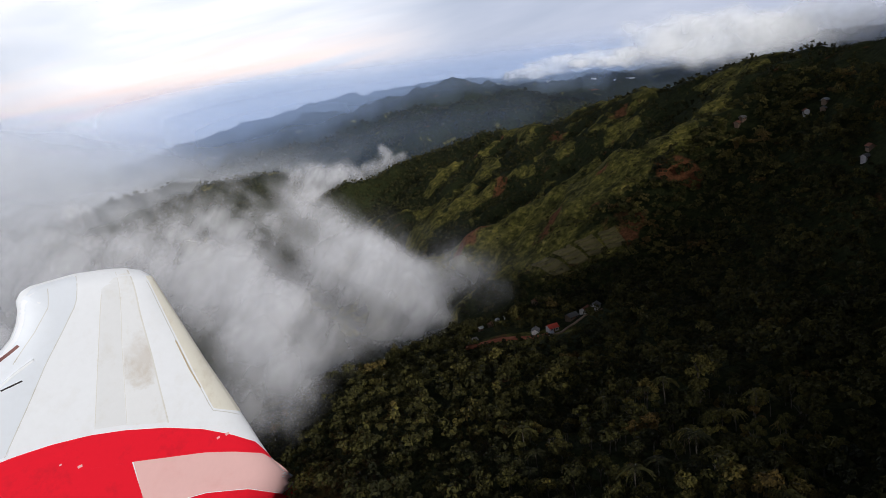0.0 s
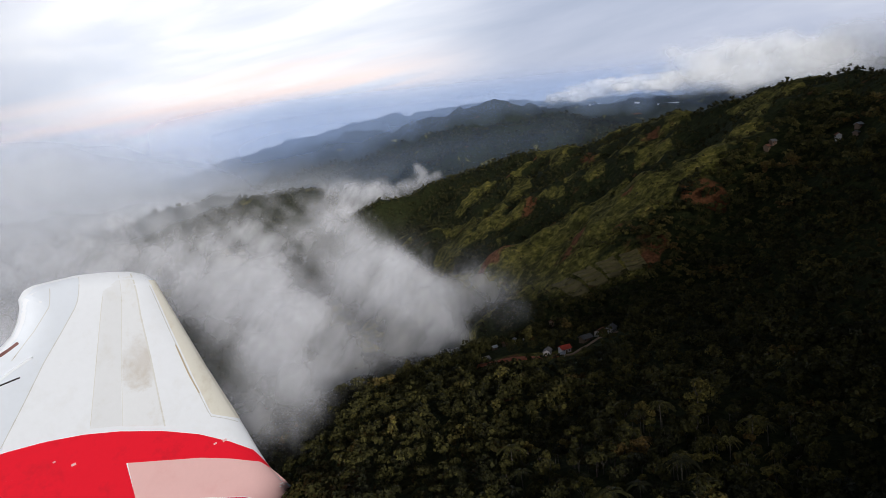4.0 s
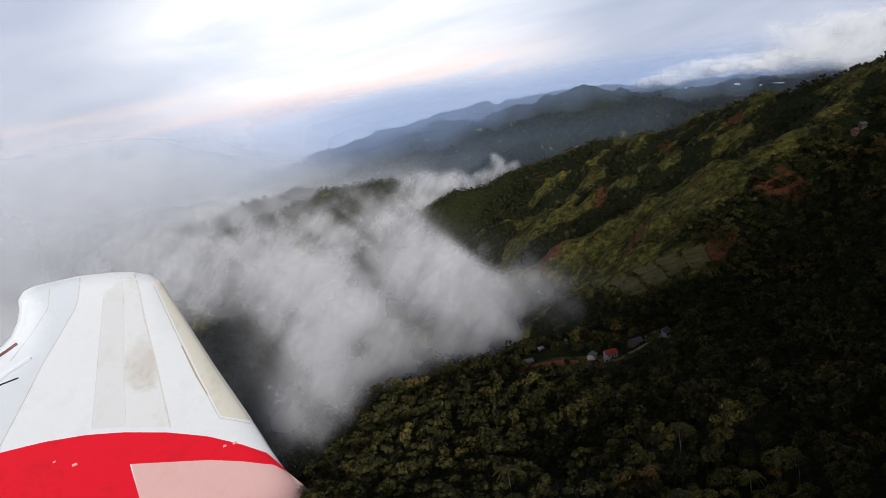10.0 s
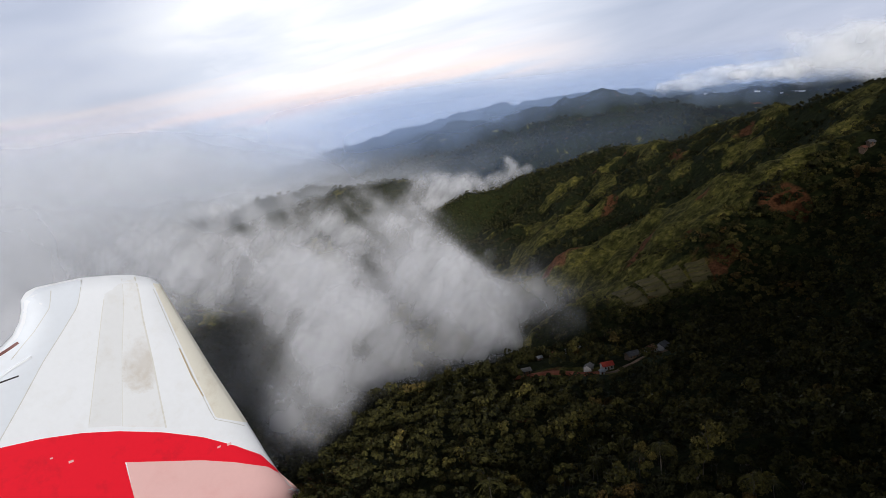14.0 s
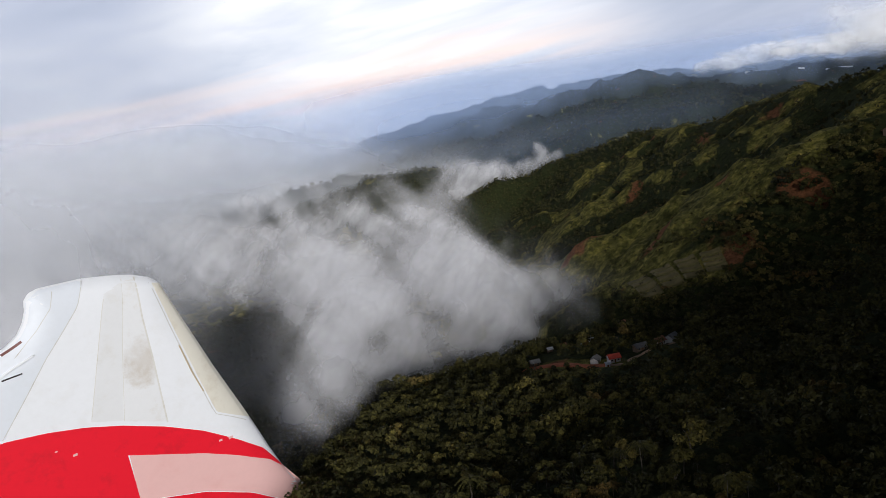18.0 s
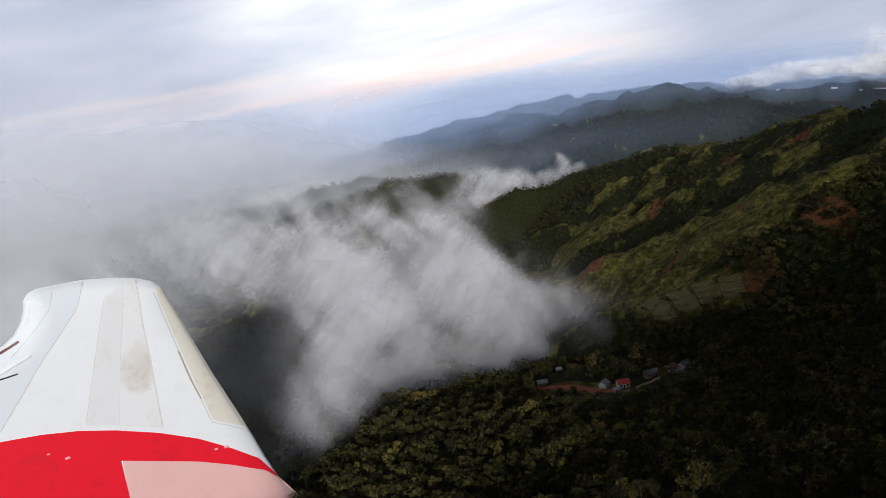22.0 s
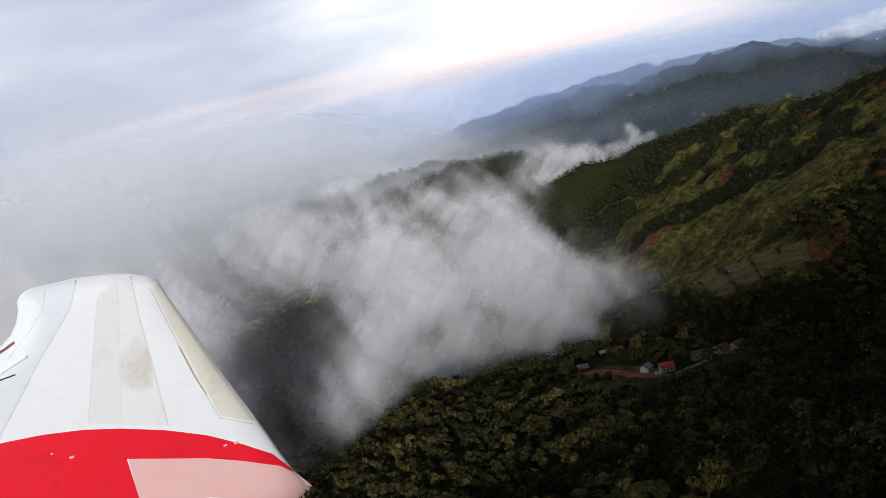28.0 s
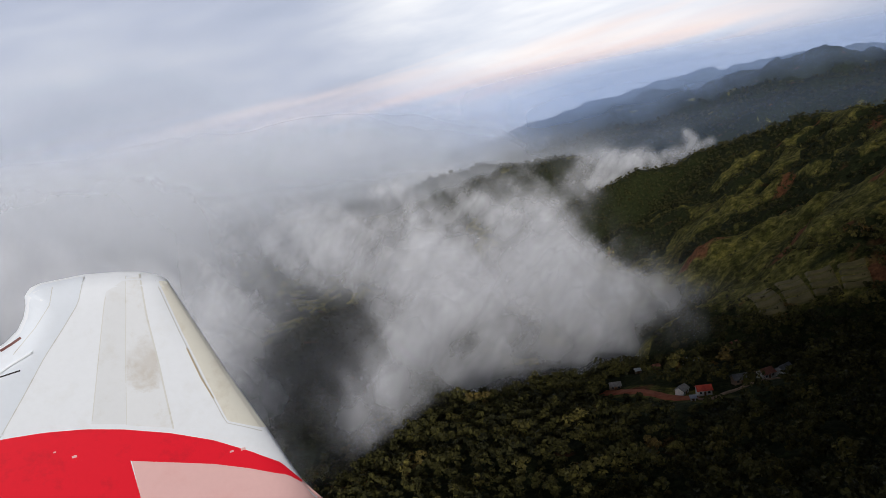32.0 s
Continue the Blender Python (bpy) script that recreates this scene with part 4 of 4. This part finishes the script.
def plant():
    tx, ty = scatter(-130, 330, -60, 470, 5.1, 5, lambda x, y, c: (in_view(x, y) & (y > 105) | (c < 0.16)) & (woods(x, y) > 0.35) & open_ground(x, y) & (c < 0.93))
    order = np.argsort(np.hypot(tx - 40, ty - 175))
    tx, ty = tx[order], ty[order]
    trees = [make_tree(100 + k, r, h, st) for k, (r, h, st) in enumerate(((2.9, 3.8, 3.6), (3.5, 4.2, 4.6), (2.4, 3.9, 3.0), (4.2, 4.0, 5.4), (2.1, 2.8, 2.2), (2.8, 5.4, 4.8)))]
    palms = [make_palm(200, 7.5), make_palm(201, 9.5)]
    rng = np.random.default_rng(8)
    first = {}
    for k in range(300):
        x, y = tx[k], ty[k]
        proto = palms[k % 2] if rng.random() < 0.10 else trees[rng.integers(0, 6)]
        s = rng.uniform(0.6, 1.35)
        m = Matrix.Translation((x, y, land_at(x, y) - 0.2)) @ Matrix.Rotation(rng.uniform(0, 6.28), 4, "Z")
        if proto not in first:
            first[proto] = True
            proto.matrix_world = m
        else:
            copy_thing(proto, m).scale = (s, s, s * rng.uniform(0.9, 1.15))
    r = np.random.default_rng(31)
    protos = [crown(r, a, b, c, 138, 0.72) for a, b, c in ((2.9, 3.8, 2.4), (3.5, 4.4, 3.2), (2.4, 4.0, 2.0), (4.2, 3.8, 4.2), (2.2, 2.8, 1.4), (2.6, 5.6, 2.8))]
    forest("near_forest", tx[300:], ty[300:], protos, 0.55, 1.4, "dense dark green forest on the near shoulder", 3, LEAF_MASS)
    px_, py_ = scatter(-100, 320, 60, 470, 22, 15, lambda x, y, c: in_view(x, y) & (woods(x, y) > 0.4) & open_ground(x, y) & (np.hypot(x - 40, y - 170) > 95) & (c < 0.5))
    forest("palm_stand", px_, py_, [frond_arrays(r, 12, 3.6, 8.0), frond_arrays(r, 11, 3.2, 6.5)], 0.8, 1.2, "palms standing out of the forest", 4, LEAF_MASS)
    bush = [crown(r, a, b, 0.2, 30, 0.85) for a, b in ((2.3, 3.6), (2.9, 4.4), (1.8, 3.0), (1.5, 4.6))]
    mx, my = scatter(-260, 420, 420, 1300, 6.6, 6, lambda x, y, c: in_view(x, y) & ((y > 470) | (x > 330) | (x < -110)) & (woods(x, y) > 0.45) & open_ground(x, y) & (c < 0.8))
    # tint capped low: the shade of these woods is put into the leaf colour
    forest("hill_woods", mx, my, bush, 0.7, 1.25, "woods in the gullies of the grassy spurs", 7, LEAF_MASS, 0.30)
    shrub = [crown(r, a, b, 0.0, 16, 0.55) for a, b in ((0.9, 1.3), (1.5, 1.9))]
    sx, sy = scatter(0, 420, 430, 900, 4.6, 9, lambda x, y, c: in_view(x, y) & (woods(x, y) <= 0.45) & open_ground(x, y) & (c < 1.5 * (fbm(x / 30, y / 30, octaves=3, seed=99) - 0.30)))
    forest("hill_shrubs", sx, sy, shrub, 0.6, 1.4, "scattered shrubs and crops on the grass", 9, LEAF_MASS, 1.0)
    far_bush = [crown(r, 4, 5, -1, 12, 2.0), crown(r, 5, 6, -1, 12, 2.3)]
    fx, fy = scatter(-500, 800, 1300, 2000, 14, 10, lambda x, y, c: in_view(x, y) & (woods(x, y) > 0.3) & (c < 0.8))
    # an even lower cap, shade painted into the far leaves
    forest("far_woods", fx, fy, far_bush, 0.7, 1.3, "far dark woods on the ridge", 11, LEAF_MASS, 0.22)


plant()


# ---- village ----
def plain(name, dark, light, scale, rough=0.8, metal=0.0):
    m, n, l = material(name)
    k = noise_of(n, l, n.new("ShaderNodeTexCoord").outputs["Object"], scale, 6, 0.6)
    finish(n, l, ramp(n, l, k, [(0.3, dark), (0.7, light)]), rough, k, 0.3, 0.05, metal)
    return m


ROOFS = {"red": plain("red_sheet_roof", (0.42, 0.05, 0.03), (0.62, 0.10, 0.06), 0.8, 0.5), "rust": plain("clay_roof", (0.20, 0.08, 0.05), (0.36, 0.15, 0.10), 1.2), "grey": plain("weathered_roof", (0.12, 0.12, 0.12), (0.26, 0.25, 0.24), 1.0), "tin": plain("tin_roof", (0.45, 0.46, 0.48), (0.70, 0.71, 0.73), 0.9, 0.45, 0.3)}
WALLS = {"white": plain("white_plaster", (0.55, 0.53, 0.50), (0.78, 0.76, 0.73), 0.9), "timber": plain("timber_wall", (0.14, 0.09, 0.06), (0.28, 0.20, 0.14), 1.5)}
GLASS = plain("dark_glass", (0.03, 0.035, 0.04), (0.06, 0.065, 0.07), 1.0, 0.15)
DOOR = plain("door_wood", (0.12, 0.06, 0.03), (0.22, 0.12, 0.07), 2.0)


def box(bm, x0, x1, y0, y1, z0, z1):
    v = [bm.verts.new((x, y, z)) for z in (z0, z1) for x, y in ((x0, y0), (x1, y0), (x1, y1), (x0, y1))]
    for q in ((3, 2, 1, 0), (4, 5, 6, 7), (0, 1, 5, 4), (1, 2, 6, 5), (2, 3, 7, 6), (3, 0, 4, 7)):
        bm.faces.new([v[k] for k in q])


def boxed(*sides):
    bm = bmesh.new()
    box(bm, *sides)
    return bm


def build_house(x, y, turn, length, width, wall, roof, skin):
    words = {"red": "red sheet", "rust": "rusty clay", "grey": "weathered grey", "tin": "pale tin"}[roof]
    small = length < 5
    ob = tagged(new("shed" if small else "house"), f"{'small shed' if small else 'village house'} with {words} roof and {'whitewashed' if skin == 'white' else 'dark timber'} walls", "shed" if small else "house", group="village houses")
    ob.matrix_world = pose(x, y, land_at(x, y), 0, 0, turn)
    length, width = length * 0.8, width * 0.8
    l, w, rise, t = length / 2, width / 2, width * 0.30, 0.15
    for sx in (-1, 1):
        bm = bmesh.new()
        a, b = sx * l, sx * (l - t)
        ring = [(-w, -2.0), (w, -2.0), (w, wall), (0, wall + rise), (-w, wall)]
        va, vb = [bm.verts.new((a, p, q)) for p, q in ring], [bm.verts.new((b, p, q)) for p, q in ring]
        bm.faces.new(va if sx > 0 else va[::-1])
        bm.faces.new(vb[::-1] if sx > 0 else vb)
        for k in range(5):
            bm.faces.new((va[k], vb[k], vb[(k + 1) % 5], va[(k + 1) % 5]))
        bmesh.ops.recalc_face_normals(bm, faces=bm.faces)
        part("gable_wall", bm, WALLS[skin], ob)
    for sy in (-1, 1):
        y0, y1 = sorted((sy * w, sy * (w - t)))
        side = part("side_wall", boxed(-l + t, l - t, y0, y1, -2.0, wall - 0.02), WALLS[skin], ob)
        n = 1 if small else 3
        for k in range(n):
            cx = (k - (n - 1) / 2) * length / (n + 0.4)
            y2, y3 = sorted((sy * (w + 0.04), sy * (w - 0.02)))
            if k == n // 2 and sy < 0:
                part("door", boxed(cx - 0.45, cx + 0.45, y2, y3, 0.0, 2.0), DOOR, side)
            elif not small:
                part("window", boxed(cx - 0.5, cx + 0.5, y2, y3, 1.0, 2.0), GLASS, side)
    for sy in (-1, 1):
        bm = bmesh.new()
        out_, drop = 0.55, 0.55 * rise / w
        ends = []
        for a in np.linspace(-l - 0.5, l + 0.5, 2):
            ends.append([bm.verts.new(p) for p in ((a, 0, wall + rise + 0.05), (a, sy * (w + out_), wall - drop + 0.05), (a, sy * (w + out_), wall - drop + 0.17), (a, 0, wall + rise + 0.17))])
        for k in range(4):
            bm.faces.new((ends[0][k], ends[0][(k + 1) % 4], ends[1][(k + 1) % 4], ends[1][k]))
        bm.faces.new(ends[0][::-1])
        bm.faces.new(ends[1])
        bmesh.ops.recalc_face_normals(bm, faces=bm.faces)
        side = part("roof", bm, ROOFS[roof], ob)
        ribs = max(4, int(length / 0.9))
        for k in range(ribs if not small else 0):
            cx = -l - 0.4 + (length + 0.8) * (k + 0.5) / ribs
            rb = bmesh.new()
            v = [rb.verts.new(p) for p in ((cx - 0.06, 0, wall + rise + 0.17), (cx + 0.06, 0, wall + rise + 0.17), (cx + 0.06, sy * (w + out_), wall - drop + 0.17), (cx - 0.06, sy * (w + out_), wall - drop + 0.17), (cx, 0, wall + rise + 0.25), (cx, sy * (w + out_), wall - drop + 0.25))]
            for q in ((0, 3, 5, 4), (1, 4, 5, 2), (3, 2, 5), (0, 4, 1)):
                rb.faces.new([v[i] for i in q])
            part("roof_rib", rb, ROOFS[roof], side)
    part("ridge_cap", boxed(-l - 0.5, l + 0.5, -0.18, 0.18, wall + rise + 0.12, wall + rise + 0.28), ROOFS[roof], ob)
    return ob


for row in HOUSES:
    build_house(*row)


def ribbon(name, line, width, mat, label, category, lift=0.6):
    """A track that follows the ground."""
    u = np.linspace(0, 1, 60)
    mid = along(line, u)
    t = np.gradient(mid, axis=0)
    side = np.stack([-t[:, 1], t[:, 0]], -1) / np.hypot(t[:, 0], t[:, 1])[:, None]
    wide = width * (0.8 + 0.5 * fbm(u * 9, u * 0 + 2.0, seed=4))
    v = np.linspace(-0.5, 0.5, 7)
    p = mid[:, None] + side[:, None] * (v[None, :, None] * wide[:, None, None])
    z = land(p[..., 0], p[..., 1]) + lift
    z[:, 0] -= 1.0
    z[:, -1] -= 1.0
    co = np.concatenate([p, z[..., None]], -1).reshape(-1, 3)
    me = quick_mesh(name, co, grid_faces(60, 7), mat, True)
    return tagged(new(name, me), label, category, kind="structure")


SOIL = plain("red_earth", (0.24, 0.06, 0.025), (0.46, 0.15, 0.07), 0.25, 1.0)
ribbon("road", [(36, 391), (47, 381), (57, 371), (66, 362), (72, 357), (79, 353)], 6.5, SOIL, "wide bare red earth road cut beside the village", "road")
ribbon("path", [(79, 353), (85, 353.5), (92, 357), (104, 363), (118, 368)], 2.0, plain("pale_earth", (0.26, 0.17, 0.11), (0.42, 0.30, 0.21), 0.3, 1.0), "narrow pale dirt path past the houses", "path", 0.7)

PADDY = plain("paddy", (0.085, 0.075, 0.028), (0.19, 0.15, 0.06), 0.12, 0.8)
BUND = plain("paddy_bund", (0.08, 0.075, 0.028), (0.16, 0.14, 0.055), 0.4, 1.0)


def draped(x0, y0, ax, ay, bx, by, nu, nv, lift, sink=1.2):
    """A sheet on the ground spanned by two sides, turned down at its rim."""
    u, v = np.meshgrid(np.linspace(0, 1, nu), np.linspace(0, 1, nv), indexing="ij")
    x, y = x0 + ax * u + bx * v, y0 + ay * u + by * v
    z = land(x, y) + lift
    level = z.mean()
    z = 0.45 * z + 0.55 * np.maximum(level, z - 0.6)
    z[0], z[-1], z[:, 0], z[:, -1] = z[0] - sink, z[-1] - sink, z[:, 0] - sink, z[:, -1] - sink
    return np.stack([x, y, z], -1).reshape(-1, 3), grid_faces(nu, nv)


def build_paddies():
    rng = np.random.default_rng(77)
    for k in range(4):
        for r in range(4):
            c = [np.array(low) + (np.array(high) - low) * (k + e) / 4 for low, high in (((119, 444), (166, 422)), ((115, 478), (169, 434))) for e in (0, 0.99)]
            (x0, y0), a, b = c[0] + (c[2] - c[0]) * r / 4, c[1] - c[0], (c[2] - c[0]) / 4.1
            y0 += rng.uniform(-0.4, 0.4)
            ob = tagged(new("paddy_field"), "small terraced field of olive crop on the slope", "field", group="terraced fields")
            co, f = draped(x0, y0, a[0], a[1], b[0], b[1], 14, 6, 1.1, 0.9)
            part("crop", quick_mesh("crop", co, f, PADDY), PADDY, ob)
            co, f = draped(x0 - 0.05 * b[0], y0 - 0.05 * b[1], a[0], a[1], b[0] * 0.09, b[1] * 0.09, 14, 4, 1.2, 0.9)
            part("bund", quick_mesh("bund", co, f, BUND), BUND, ob)


build_paddies()


# ---- glasshouses on the far slope ----
FILM = plain("white_film", (0.72, 0.74, 0.76), (0.86, 0.87, 0.88), 0.3, 0.4)
RIB = plain("tunnel_rib", (0.40, 0.41, 0.42), (0.55, 0.56, 0.57), 0.5, 0.5, 0.5)


def build_glasshouse(x, y, turn, length, width):
    """A long film tunnel: an arched cover on ribs between two end walls."""
    ob = tagged(new("glasshouse"), "long white film glasshouse on the far hillside", "glasshouse", group="far glasshouses")
    ends = [land_at(x + s * length / 2 * math.cos(radians(turn)), y + s * length / 2 * math.sin(radians(turn))) for s in (-1, 1)]
    ob.matrix_world = pose(x, y, sum(ends) / 2 + 0.9, 0, -math.degrees(math.atan2(ends[1] - ends[0], length)), turn)
    w = width / 2

    def arch(r):
        return [(r * math.cos(q), 0.62 * r * math.sin(q)) for q in np.linspace(0, math.pi, 11)]

    def hoop(x0, x1, r, foot):
        bm = bmesh.new()
        ring = [(r, foot)] + arch(r) + [(-r, foot)]
        a, b = [bm.verts.new((x0, p, q)) for p, q in ring], [bm.verts.new((x1, p, q)) for p, q in ring]
        for k in range(len(ring) - 1):
            bm.faces.new((a[k], b[k], b[k + 1], a[k + 1]))
        bm.faces.new(a)
        bm.faces.new(b[::-1])
        bmesh.ops.recalc_face_normals(bm, faces=bm.faces)
        return bm

    part("cover", hoop(-length / 2, length / 2, w, -6.0), FILM, ob)
    for k in range(5):
        cx = (k / 4 - 0.5) * (length - 1)
        part("rib", hoop(cx - 0.4, cx + 0.4, w + 0.15, -6.0), RIB, ob)


# place, turn, length, width
GLASSHOUSES = [(850, 2132, -10, 34, 4), (885, 2128, -8, 24, 3.5), (1012, 2008, -14, 22, 4), (1050, 2008, -10, 40, 4), (955, 2050, -16, 16, 3)]
for row in GLASSHOUSES:
    build_glasshouse(*row)
